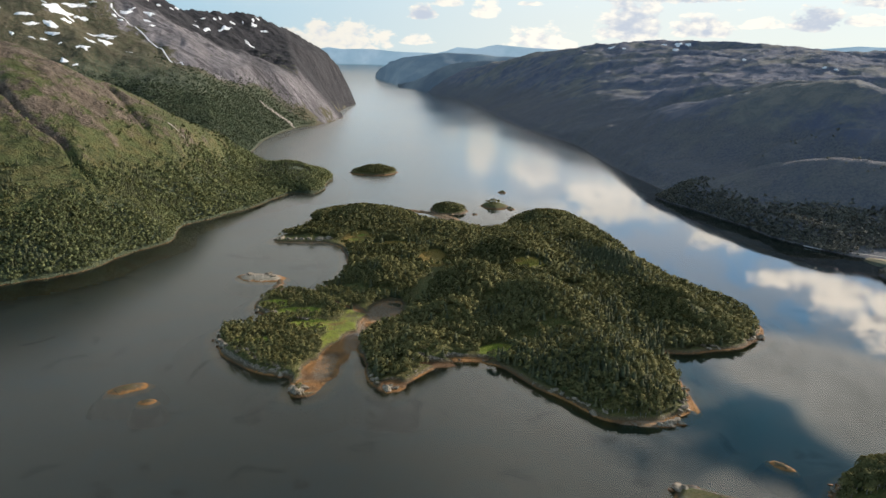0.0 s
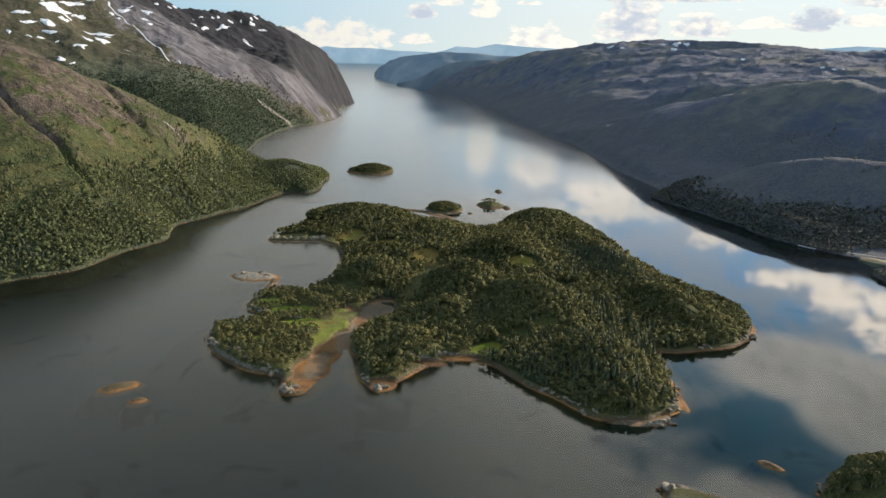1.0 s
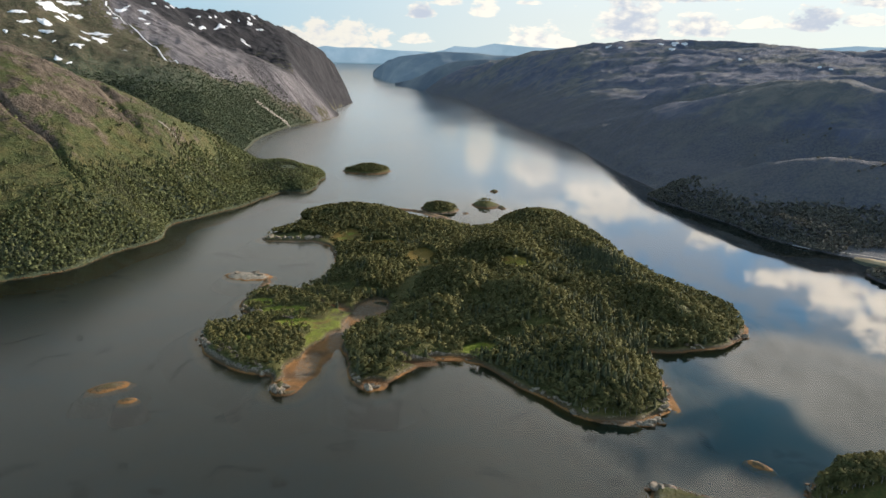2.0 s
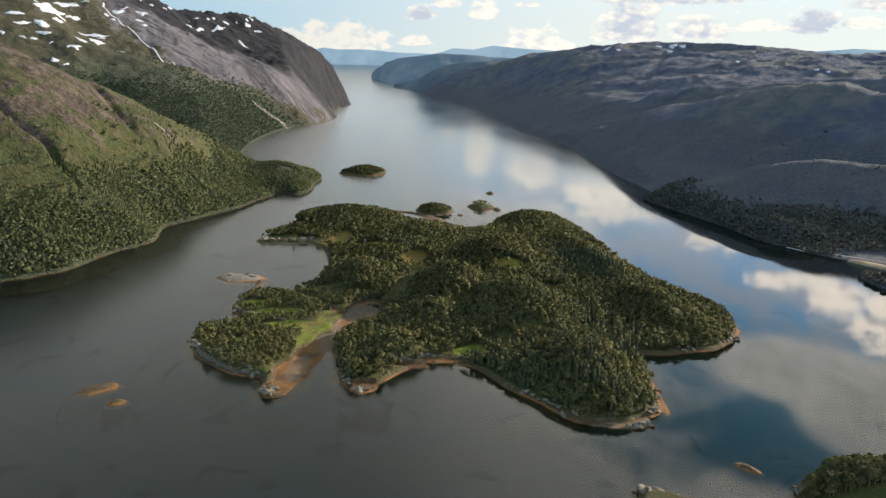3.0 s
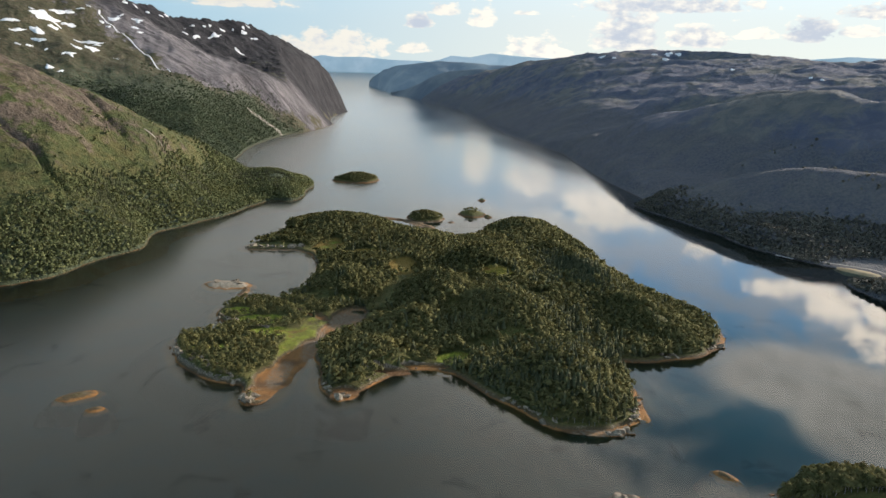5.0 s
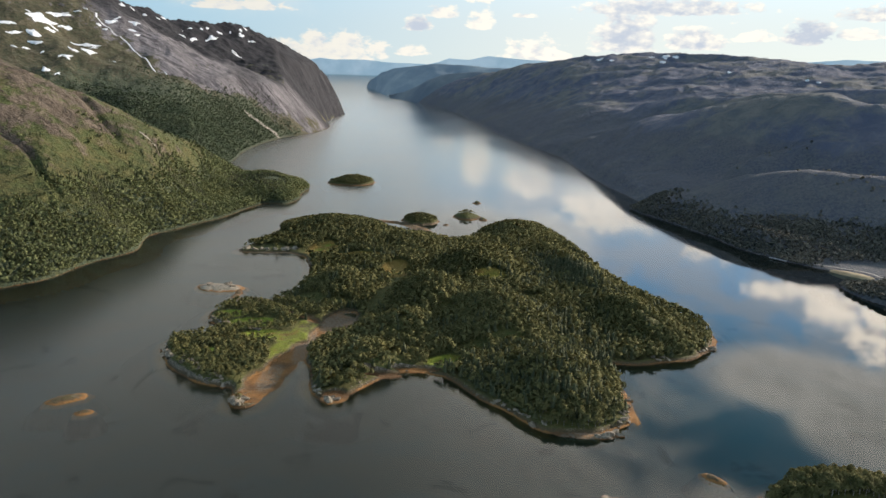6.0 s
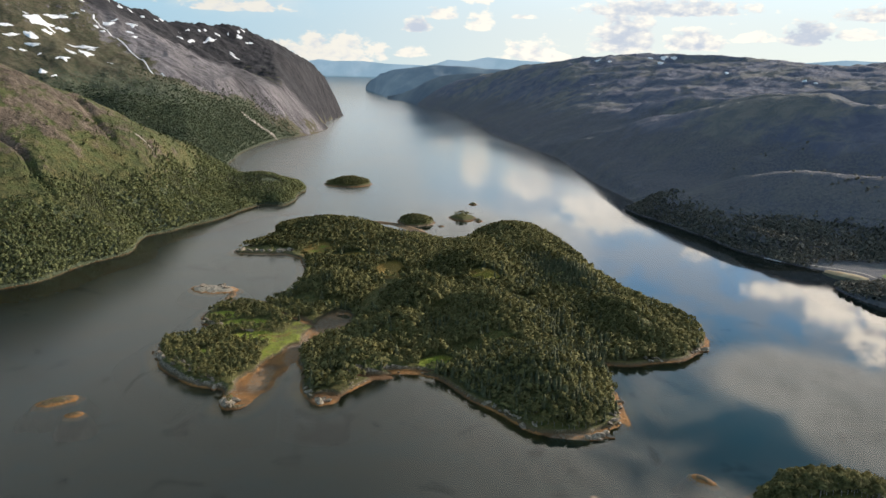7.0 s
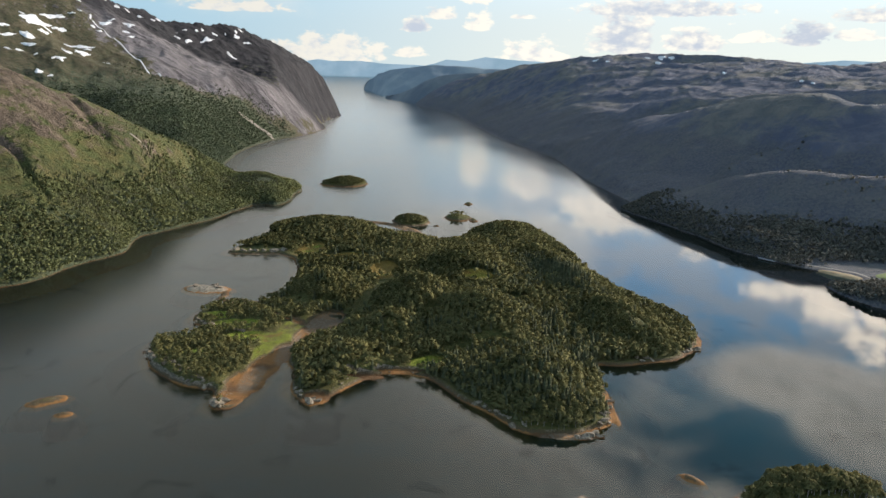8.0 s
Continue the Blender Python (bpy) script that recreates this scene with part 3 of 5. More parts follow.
def left_height(x, y):
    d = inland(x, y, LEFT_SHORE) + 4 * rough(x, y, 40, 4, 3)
    far = np.hypot(x, y)
    grain = np.clip(far / 900, 0.5, 2.2)
    wx, wy = x + 14 * rough(x, y, 150, 3, 6), y + 14 * rough(x, y, 150, 3, 7)
    h = np.maximum(crest(x, y, LEFT_FRONT, 150, 1.25), crest(x, y, LEFT_BACK, 285, 1.0))
    h = np.maximum(h, np.maximum(crest(wx, wy, LEFT_SPUR, 100, 1.2), crest(wx, wy, LEFT_SPUR_LOW, 90, 1.2)))
    h = h + 0.10 * np.clip(d, 0, 120)
    h = h + step(d, 15, 160) * grain * (9 * rough(x, y, 130, 6, 5, True) + 4 * rough(x, y, 40, 4, 9))
    wander_x, wander_y = x + 5 * rough(x, y, 40, 3, 2), y + 5 * rough(x, y, 40, 3, 12)
    h = h - 4.5 * crest(wander_x, wander_y, LEFT_GULLY, 2.6, 2.0) * step(d, 6, 40) - 6 * crest(wander_x, wander_y, LEFT_GULLY_FAR, 5, 2.0) * step(d, 6, 40)
    h = h - 19 * crest(wander_x, wander_y, LEFT_RAVINE, 17, 2.0) * step(d, 3, 40)
    h = h + step(d, 8, 60) * (1.6 * rough(x, y, 18, 4, 21, True) + 0.5 * rough(x, y, 6, 2, 22))
    bound = 0.85 + 0.4 * step(y, 1250, 1500) + 0.9 * step(y, 1750, 1950)
    low = np.maximum(0.12 * d, 0) + crest(x, y, LEFT_CAPE, 26, 2.0)
    h = np.where(d > 0, np.minimum(h, bound * d + 1.0) * step(d, -3, 7), 0)
    sandy = np.exp(-((x + 118) / 26) ** 2 - ((y - 690) / 60) ** 2)  # shoal off the cape
    cape = step(x, -235, -185) * step(y, 560, 650)
    h = h * (1 - cape) + np.minimum(low, 0.5 * np.maximum(d, 0) + 0.2) * cape
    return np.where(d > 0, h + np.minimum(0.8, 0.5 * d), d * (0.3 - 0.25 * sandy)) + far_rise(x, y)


def right_height(x, y):
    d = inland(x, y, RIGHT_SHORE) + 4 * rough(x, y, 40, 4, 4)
    far = np.hypot(x, y)
    grain = np.clip(far / 900, 0.4, 2.0)
    wx, wy = x + 22 * rough(x, y, 130, 4, 24), y + 22 * rough(x, y, 130, 4, 25)
    slope = 0.42 + 0.24 * step(y, 1900, 2400) + 0.17 * rough(x, y, 260, 4, 26) + 0.08 * rough(x * 0.6 + y * 0.8, x * 0.2, 110, 3, 27, True)
    flank = 2 + np.clip(d, 0, 900) * slope
    top = crest(x, y, RIGHT_BACK, 900, 2.0) + 1.0
    h = 0.965 * (flank ** -4.0 + top ** -4.0) ** -0.25
    h = h * (1 - 0.13 * step(rough(wx, wy, 330, 3, 28, True), 0.25, -0.35) * step(d, 60, 260) * step(y, 2700, 2300))
    for line, reach, power in ((RIGHT_MID, 120, 1.7), (RIGHT_SHOULDER, 105, 1.7), (RIGHT_KNOB, 58, 1.7), (RIGHT_LEDGE, 52, 1.7)):
        h = np.maximum(h, crest(wx, wy, line, reach, power))
    h = np.maximum(h, crest(x, y, RIGHT_CAPE, 22, 1.6))
    level = step(y, 540, 470) * step(x, 420, 330)  # the farmed flat by the bay
    h = h * (1 - level) + level * (1.0 + 0.02 * d)
    h = h + (1 - level) * step(d, 25, 220) * (grain * (6 * rough(wx, wy, 170, 6, 15) + 5 * rough(wx, wy, 85, 6, 19, True)) + 1.4 * rough(x, y, 20, 4, 23, True))
    h = np.where(d > 0, np.minimum(h, 0.8 * d + 1.0) * step(d, -4, 16), 0)
    point = np.exp(-(((x - 262) / 16) ** 2 + ((y - 398) / 24) ** 2) ** 1.5)
    h = h + 3.5 * point * (d > 0)
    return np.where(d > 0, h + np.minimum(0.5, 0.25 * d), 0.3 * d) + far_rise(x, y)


def surface(name, verts, faces, mat, parent=None, attributes=None, smooth=True, normals=None):
    """One mesh object from arrays of places and of equal-sided faces."""
    me = bpy.data.meshes.new(name)
    verts, faces = np.asarray(verts, np.float32), np.asarray(faces, np.int32)
    n, k = faces.shape
    me.vertices.add(len(verts))
    me.vertices.foreach_set("co", verts.ravel())
    me.loops.add(n * k)
    me.loops.foreach_set("vertex_index", faces.ravel())
    me.polygons.add(n)
    me.polygons.foreach_set("loop_start", np.arange(0, n * k, k, dtype=np.int32))
    me.polygons.foreach_set("loop_total", np.full(n, k, np.int32))
    me.update(calc_edges=True)
    if smooth:
        me.polygons.foreach_set("use_smooth", np.ones(n, bool))
    for key, values in (attributes or {}).items():
        a = me.attributes.new(key, "FLOAT", "POINT")
        a.data.foreach_set("value", np.asarray(values, np.float32))
    if normals is not None:
        me.normals_split_custom_set_from_vertices(np.asarray(normals, np.float32))
    me.materials.append(mat)
    ob = new(name, me)
    ob.parent = parent
    return ob


def grid_faces(rows, cols, keep=None):
    i = np.arange(rows * cols).reshape(rows, cols)
    f = np.stack((i[:-1, :-1], i[:-1, 1:], i[1:, 1:], i[1:, :-1]), -1).reshape(-1, 4)
    return f if keep is None else f[keep.ravel()[f].any(1)]


def packed(verts, faces, *more):
    """Leaves out the places that no face uses."""
    used = np.unique(faces)
    index = np.full(len(verts), -1)
    index[used] = np.arange(len(used))
    return (verts[used], index[faces], *[m[used] for m in more])


def fan_grid(az0, az1, daz, r0, r1, dr):
    """Places on rings round the viewpoint's shore, closer together where they are near."""
    az = np.radians(np.arange(az0, az1, daz))
    r = np.exp(np.arange(math.log(r0), math.log(r1), dr))
    rr, aa = np.meshgrid(r, az, indexing="ij")
    return 12 + rr * np.sin(aa), rr * np.cos(aa)


def hillside(name, height, az0, az1, near, far, mat, label, rocky, dark, wooded):
    x, y = fan_grid(az0, az1, 0.13, near, far, 0.0055)
    z = height(x, y)
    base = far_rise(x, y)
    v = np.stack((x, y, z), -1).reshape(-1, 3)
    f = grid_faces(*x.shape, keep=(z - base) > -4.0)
    v, f, k, q, w = packed(v, f, rocky(x, y, z).ravel(), dark(x, y, z).ravel(), wooded(x, y, z).ravel())
    return tagged(surface(name, v, f, mat, attributes={"rock": k, "lichen": q, "wooded": w}), label, "mountain", kind="structure")


def slabs(x, y):
    """The bare slabs behind the side valley: 1 on them, 0 in the heath and woods before them."""
    return step(y - (1262 + 0.8 * np.abs(x + 436) + 70 * step(x, -420, -340)) + 45 * rough(x, y, 110, 5, 33) + 25 * rough(x, y, 30, 3, 35), -70, 60)


def left_rock(x, y, z):
    """More or less bare rock: the slabs and cliffs, and the top of the near ridge."""
    bare = slabs(x, y)
    near = step(z + 24 * rough(x, y, 45, 4, 36), 46, 84) * step(y, 1000, 800) * 0.42
    heath = step(y, 900, 1000) * (1 - bare) * (0.30 + 0.25 * step(z, 150, 60))
    woods = step(z, 60, 30) * step(y, 900, 800) * 0.3
    return 0.8 * bare - 0.9 * bare * step(z, 55, 15) * step(rough(x, y, 60, 4, 38), -0.15, 0.25) + near - heath - woods


def left_lichen_shade(x, y, z):
    """Darkened rock: shade painted onto the cliff end of the mountain, a dark crest and lichened bands."""
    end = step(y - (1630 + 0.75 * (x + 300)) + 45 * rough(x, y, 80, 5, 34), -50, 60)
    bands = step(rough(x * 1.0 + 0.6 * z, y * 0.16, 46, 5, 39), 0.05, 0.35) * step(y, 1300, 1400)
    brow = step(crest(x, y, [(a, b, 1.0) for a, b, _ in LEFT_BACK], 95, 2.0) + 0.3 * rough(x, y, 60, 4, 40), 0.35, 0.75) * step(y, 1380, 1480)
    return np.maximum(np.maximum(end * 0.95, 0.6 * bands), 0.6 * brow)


def left_wooded(x, y, z):
    """How thick the scrub and woodland floor is."""
    near = 0.75 * step(z, 48 + 22 * rough(x, y, 60, 4, 95), 12) * step(y, 900, 800)
    return np.maximum(near, 0.95 * step(z, 165, 60) * step(y, 800, 900) * (1 - slabs(x, y)))


def right_wooded(x, y, z):
    return 0.95 * step(z + 26 * rough(x, y, 140, 4, 39), 88, 40) * step(x, 4000, 3000)


def right_rock(x, y, z):
    headland = np.exp(-((x - 205) / 45) ** 2 - ((y - 1150) / 90) ** 2)
    return 0.04 * step(z, 60, 110) - 0.2 * step(z, 40, 15) + 0.6 * headland


def right_lichen(x, y, z):
    return 0.3 * step(rough(x, y, 150, 4, 35), 0.0, 0.4)


SEAM = 240 * math.exp(0.0055 * 236)
hillside("mountain_near_left", left_height, -82, -6, 240, SEAM + 0.1, M_LEFT, "steep green mountainside with brown rock and a dark gully", left_rock, left_lichen_shade, left_wooded)
hillside("mountain_far_left", left_height, -82, -3, SEAM, 4930, M_LEFT_BACK, "high mountain of grey slabs above a wooded side valley", left_rock, left_lichen_shade, left_wooded)
hillside("mountain_right", right_height, -8, 62, 240, 3420, M_RIGHT, "dark rolling heather hills in shade beside the fjord, tinted blue for haze", right_rock, right_lichen, right_wooded)


def disc(name, level, mat, label, category):
    r = np.concatenate(([0.01, 20.0], np.exp(np.linspace(math.log(60), math.log(4960), 70))))
    a = np.radians(np.arange(0, 361, 2.0))
    rr, aa = np.meshgrid(r, a, indexing="ij")
    x, y = 12 + rr * np.sin(aa), rr * np.cos(aa)
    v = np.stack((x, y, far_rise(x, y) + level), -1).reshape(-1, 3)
    return tagged(surface(name, v, grid_faces(*x.shape), mat), label, category, kind="structure")


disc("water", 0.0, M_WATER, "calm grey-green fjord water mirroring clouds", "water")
disc("ground", -7.0, M_BED, "bed of the fjord, coloured to stand in for light scattered in the water", "ground")


def far_ridge(name, top, foot, behind, relief, mat, label):
    """A range far down the fjord: from its foot at the water over its crest and down behind."""
    p, q = np.array(top, float), np.array(foot, float)
    s = np.linspace(0, 1, 220)
    cx, cy, cz = (np.interp(s, np.linspace(0, 1, len(p)), p[:, k]) for k in range(3))
    fx, fy = (np.interp(s, np.linspace(0, 1, len(q)), q[:, k]) for k in range(2))
    cz = cz + 0.06 * relief * rough(s * 900, s * 0 + behind, 60, 6, 31)
    across = np.linspace(0, 2, 41)
    oo, _ = np.meshgrid(across, s, indexing="ij")
    f, k = np.minimum(oo, 1), np.maximum(oo - 1, 0)
    x = fx + (cx - fx) * f + 0 * k
    y = fy + (cy - fy) * f + behind * k
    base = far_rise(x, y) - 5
    z = base + (cz - base) * f ** 0.8 * (1 - k ** 1.5) + f * (1 - f) * relief * rough(x, y, 150, 6, 37, True)
    v = np.stack((x, y, z), -1).reshape(-1, 3)
    return tagged(surface(name, v, grid_faces(*x.shape), mat), label, "mountain", kind="structure")


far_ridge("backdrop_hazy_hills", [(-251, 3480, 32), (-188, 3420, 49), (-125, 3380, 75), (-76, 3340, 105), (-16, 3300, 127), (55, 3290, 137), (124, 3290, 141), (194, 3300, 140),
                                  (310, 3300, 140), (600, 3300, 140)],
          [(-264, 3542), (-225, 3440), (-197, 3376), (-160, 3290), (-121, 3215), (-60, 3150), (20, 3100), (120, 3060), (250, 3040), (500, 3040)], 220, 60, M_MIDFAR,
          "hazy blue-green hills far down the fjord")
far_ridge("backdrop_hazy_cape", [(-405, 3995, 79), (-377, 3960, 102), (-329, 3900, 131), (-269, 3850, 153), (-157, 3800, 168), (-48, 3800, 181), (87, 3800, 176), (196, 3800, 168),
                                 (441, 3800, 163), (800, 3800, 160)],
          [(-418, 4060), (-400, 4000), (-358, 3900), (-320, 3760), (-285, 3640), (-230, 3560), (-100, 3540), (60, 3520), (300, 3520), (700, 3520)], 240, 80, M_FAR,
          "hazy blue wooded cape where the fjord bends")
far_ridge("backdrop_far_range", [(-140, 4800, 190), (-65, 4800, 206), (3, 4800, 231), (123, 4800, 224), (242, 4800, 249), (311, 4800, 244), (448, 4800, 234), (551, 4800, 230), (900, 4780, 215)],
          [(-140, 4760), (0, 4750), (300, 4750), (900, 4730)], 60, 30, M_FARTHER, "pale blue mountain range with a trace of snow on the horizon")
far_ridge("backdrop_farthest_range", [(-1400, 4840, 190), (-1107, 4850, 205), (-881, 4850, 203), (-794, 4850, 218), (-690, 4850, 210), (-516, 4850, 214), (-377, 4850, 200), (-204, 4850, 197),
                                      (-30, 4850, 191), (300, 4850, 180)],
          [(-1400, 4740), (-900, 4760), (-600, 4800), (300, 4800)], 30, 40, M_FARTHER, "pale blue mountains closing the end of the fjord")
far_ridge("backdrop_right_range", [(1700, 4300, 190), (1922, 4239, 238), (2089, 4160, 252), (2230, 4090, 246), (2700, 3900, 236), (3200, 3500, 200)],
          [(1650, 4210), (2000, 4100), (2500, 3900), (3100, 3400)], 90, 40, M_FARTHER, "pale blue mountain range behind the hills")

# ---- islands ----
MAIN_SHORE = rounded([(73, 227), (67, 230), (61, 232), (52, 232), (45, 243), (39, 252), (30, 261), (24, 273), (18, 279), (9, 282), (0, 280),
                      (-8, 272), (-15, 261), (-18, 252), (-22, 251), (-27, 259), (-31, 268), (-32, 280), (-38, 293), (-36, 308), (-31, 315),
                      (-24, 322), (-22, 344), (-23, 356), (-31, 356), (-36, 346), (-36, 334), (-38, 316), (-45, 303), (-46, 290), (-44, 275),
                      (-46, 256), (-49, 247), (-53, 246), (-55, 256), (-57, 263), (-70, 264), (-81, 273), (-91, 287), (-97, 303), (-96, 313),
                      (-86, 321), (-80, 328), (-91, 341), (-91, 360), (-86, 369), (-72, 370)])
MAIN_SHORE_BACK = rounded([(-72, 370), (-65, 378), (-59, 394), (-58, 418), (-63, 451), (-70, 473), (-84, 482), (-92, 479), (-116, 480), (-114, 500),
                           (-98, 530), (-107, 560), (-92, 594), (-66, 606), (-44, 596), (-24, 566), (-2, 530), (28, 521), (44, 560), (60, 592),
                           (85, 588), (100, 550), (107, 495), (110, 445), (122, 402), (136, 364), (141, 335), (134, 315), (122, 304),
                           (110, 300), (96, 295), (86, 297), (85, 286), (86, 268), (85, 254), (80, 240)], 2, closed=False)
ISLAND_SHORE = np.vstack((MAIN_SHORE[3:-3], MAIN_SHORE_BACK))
# hills of the island: place, height, half widths, turn in degrees
HILLS = [(60, 268, 10.5, 15, 25, 14), (40, 338, 14.5, 19, 30, 15), (12, 368, 14.0, 17, 20, 0), (2, 322, 9.5, 12, 13, 0), (-37, 394, 10.0, 11, 17, 0),
         (107, 344, 10.4, 9, 30, 20), (94, 430, 8.0, 9, 60, 8), (72, 552, 8.2, 19, 24, 0), (-66, 548, 11.5, 27, 26, 0), (-14, 506, 8.0, 26, 26, 0),
         (38, 440, 9.5, 20, 34, 0), (-10, 287, 4.6, 12, 11, 0), (-78, 284, 2.8, 15, 13, 0), (-56, 350, 2.8, 10, 12, 0)]


def island_height(x, y):
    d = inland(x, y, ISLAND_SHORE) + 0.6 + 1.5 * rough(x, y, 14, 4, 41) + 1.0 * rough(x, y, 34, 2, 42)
    shelf = 1.3 + 4.2 * step(rough(x, y, 38, 3, 46), 0.05, 0.45)  # how wide the tidal shelf is
    h = 0
    for hx, hy, top, rx, ry, turn in HILLS:
        c, s = math.cos(radians(turn)), math.sin(radians(turn))
        u, v = ((x - hx) * c + (y - hy) * s) / rx, (-(x - hx) * s + (y - hy) * c) / ry
        h = np.maximum(h, (top - 1.3 * step(top, 4, 6)) * np.exp(-(u * u + v * v)) * 1.0)
    h = h * step(d - 0.4 * shelf, -1, 10) + 1.25 * step(d, -0.3, shelf) + 0.02 * np.clip(d, 0, 30)
    h = h + step(d, 2, 10) * 0.8 * rough(x, y, 18, 4, 43) + step(d, 6, 18) * step(h, 2.5, 6.5) * 2.6 * rough(x, y, 42, 2, 47) + step(d, 0.3, 3) * 0.35 * rough(x, y, 4, 3, 44)
    h = h + 1.1 * crest(x, y, CLIFF, 6, 2.0) * step(d + 0.7 * rough(x, y, 5, 3, 48), 0.3, 1.5)
    h = np.where(d > 0, h, np.maximum(-7.5, 0.20 * d - 0.4 * np.maximum(0, -d - 8)))
    f = patches(x, y, TIDE_FLATS, 0.3)
    return h * (1 - f) + f * (0.17 + 0.20 * rough(x, y, 7, 3, 45))


TIDE_FLATS = [(-50, 257, 5, 9), (-48, 268, 8, 12), (-45, 284, 6, 14), (-41, 300, 4.5, 12), (-36, 320, 4.5, 15), (-30, 338, 8, 15), (84, 252, 2, 13), (66, 230.5, 11, 2.5), (-20, 256, 5, 5), (-6, 277, 9, 3), (8, 283, 10, 2.5)]
CLIFF = [(-60, 266, 1.0), (-75, 269, 1.0), (-86, 282, 1.0), (-95, 300, 1.0), (-94, 312, 1.0)]
MEADOWS = [(-11, 438, 9, 21), (-62, 486, 11, 22), (-36, 468, 17, 11), (-57, 316, 15, 8), (-42, 324, 7, 21), (-48, 298, 5, 12), (20, 290, 8, 7),
           (-70, 333, 11, 7), (-82, 346, 8, 6), (-79, 294, 8, 5), (43, 412, 10, 8)]
# hollows between the knolls, open but seldom sunlit
CLEARINGS = [(-16, 362, 5, 15), (-13, 384, 5, 15), (-9, 410, 5, 18), (-38, 366, 12, 5), (-52, 374, 9, 5), (30, 300, 7, 5), (44, 308, 9, 4), (20, 345, 5, 7), (60, 384, 12, 5), (-30, 425, 13, 4)]
FLATS = [(-100, 487, 24, 9), (-47, 272, 4, 14), (-40, 308, 4, 20), (-29, 340, 10, 18), (-85, 376, 20, 8), (0, 585, 22, 25), (-86, 478, 22, 8), (65, 229, 9, 4)]


def patches(x, y, spots, noise_amount=0.45):
    m = np.zeros(np.shape(x))
    n = noise_amount * rough(x, y, 9, 4, 51)
    for sx, sy, rx, ry in spots:
        m = np.maximum(m, step(1.25 - ((x - sx) / rx) ** 2 - ((y - sy) / ry) ** 2 + n, 0.0, 0.5))
    return m


def grown(name, height, x0, x1, y0, y1, cell, label, deep=-7.3):
    x, y = np.meshgrid(np.arange(x0, x1, cell), np.arange(y0, y1, cell))
    z = height(x, y)
    v = np.stack((x, y, z), -1).reshape(-1, 3)
    v, f, a, b = packed(v, grid_faces(*x.shape, keep=z > deep), patches(x, y, MEADOWS).ravel(), patches(x, y, FLATS).ravel())
    return tagged(surface(name, v, f, M_ISLAND, attributes={"meadow": a, "sand": b, "weedy": np.full(len(v), float(name == "skerry" or "bare" in label)), "bare": np.full(len(v), float("bare" in label))}), label, "island", kind="structure")


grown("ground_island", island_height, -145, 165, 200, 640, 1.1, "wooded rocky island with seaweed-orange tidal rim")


def islet_shape(cx, cy, rx, ry, turn, top, seed):
    """Height of a low rocky islet."""
    c, s = math.cos(radians(turn)), math.sin(radians(turn))

    def height(x, y):
        u, v = ((x - cx) * c + (y - cy) * s) / rx, (-(x - cx) * s + (y - cy) * c) / ry
        r = np.sqrt(u * u + v * v) + 0.34 * rough(x + seed * 31, y, min(rx, ry) * 1.2, 5, seed)
        m = min(rx, ry)
        inside = np.clip(1 - r, 0, 1)
        return np.where(r < 1, top * inside ** 0.7 + 0.26 * rough(x, y, 1.7, 4, seed, True) * inside, (1 - r) * m * 0.22 - 1.2 * m * (r - 1) ** 2)
    return height


ISLETS = [("islet", -101, 395, 13, 8, -10, 1.7, 61, "bare pale rock islet rimmed with seaweed"),
          ("islet", -4, 603, 15, 17, 20, 5.5, 62, "wooded islet tied to the island by a sand bar"),
          ("islet", 34, 628, 11, 15, 0, 4.0, 63, "rocky islet with a few bushes"),
          ("islet", 45, 702, 4, 5, 0, 2.0, 64, "small dark rock islet"),
          ("islet", 47, 617, 3.5, 5, 0, 2.0, 65, "small dark rock islet"),
          ("islet", -85, 822, 24, 22, -8, 7.0, 66, "low wooded islet in the open fjord"),
          ("skerry", -112, 248.5, 6.4, 3.8, 35, 1.1, 67, "low skerry covered with orange seaweed"),
          ("skerry", -101, 238.5, 2.9, 2.5, 20, 0.8, 68, "small skerry covered with orange seaweed"),
          ("skerry", 97.5, 205, 3.4, 1.9, -50, 1.0, 69, "small skerry covered with orange seaweed"),
          ("skerry", 17, 590, 2.5, 2.0, 0, 1.0, 70, "small dark rock by the sand bar")]
islet_heights = []
for name, cx, cy, rx, ry, turn, top, seed, label in ISLETS:
    shape = islet_shape(cx, cy, rx, ry, turn, top, seed)
    islet_heights.append(shape)
    m = max(rx, ry) + 8
    grown(name, shape, cx - m, cx + m, cy - m, cy + m, 0.5 if m < 16 else 0.8, label)


def sandbar_height(x, y):
    """Low bars of sand and weed: from the island to the wooded islet, and out to the bare rock islet."""
    a = crest(x, y, [(-52, 604, 1.0), (-34, 602, 1.0), (-18, 594, 1.0), (-2, 572, 1.0), (8, 545, 1.0), (24, 528, 1.0)], 8, 2)
    b = crest(x, y, [(-92, 395, 1.0), (-89, 385, 1.0), (-90, 378, 1.0), (-82, 372, 1.0), (-70, 374, 1.0)], 3.0, 2)
    return -1.2 + 1.75 * np.maximum(a, b) + 0.2 * rough(x, y, 6, 3, 71)


grown("sand_bar", sandbar_height, -110, 45, 362, 625, 1.0, "low sand bar with seaweed at low tide", -0.9)

NEAR_SHORE = rounded([(58, 150), (59, 182), (63, 192.5), (69, 191.5), (77, 187), (90, 180), (100, 184), (107, 192), (113, 200), (124, 204), (140, 198),
                      (160, 185), (190, 150)])


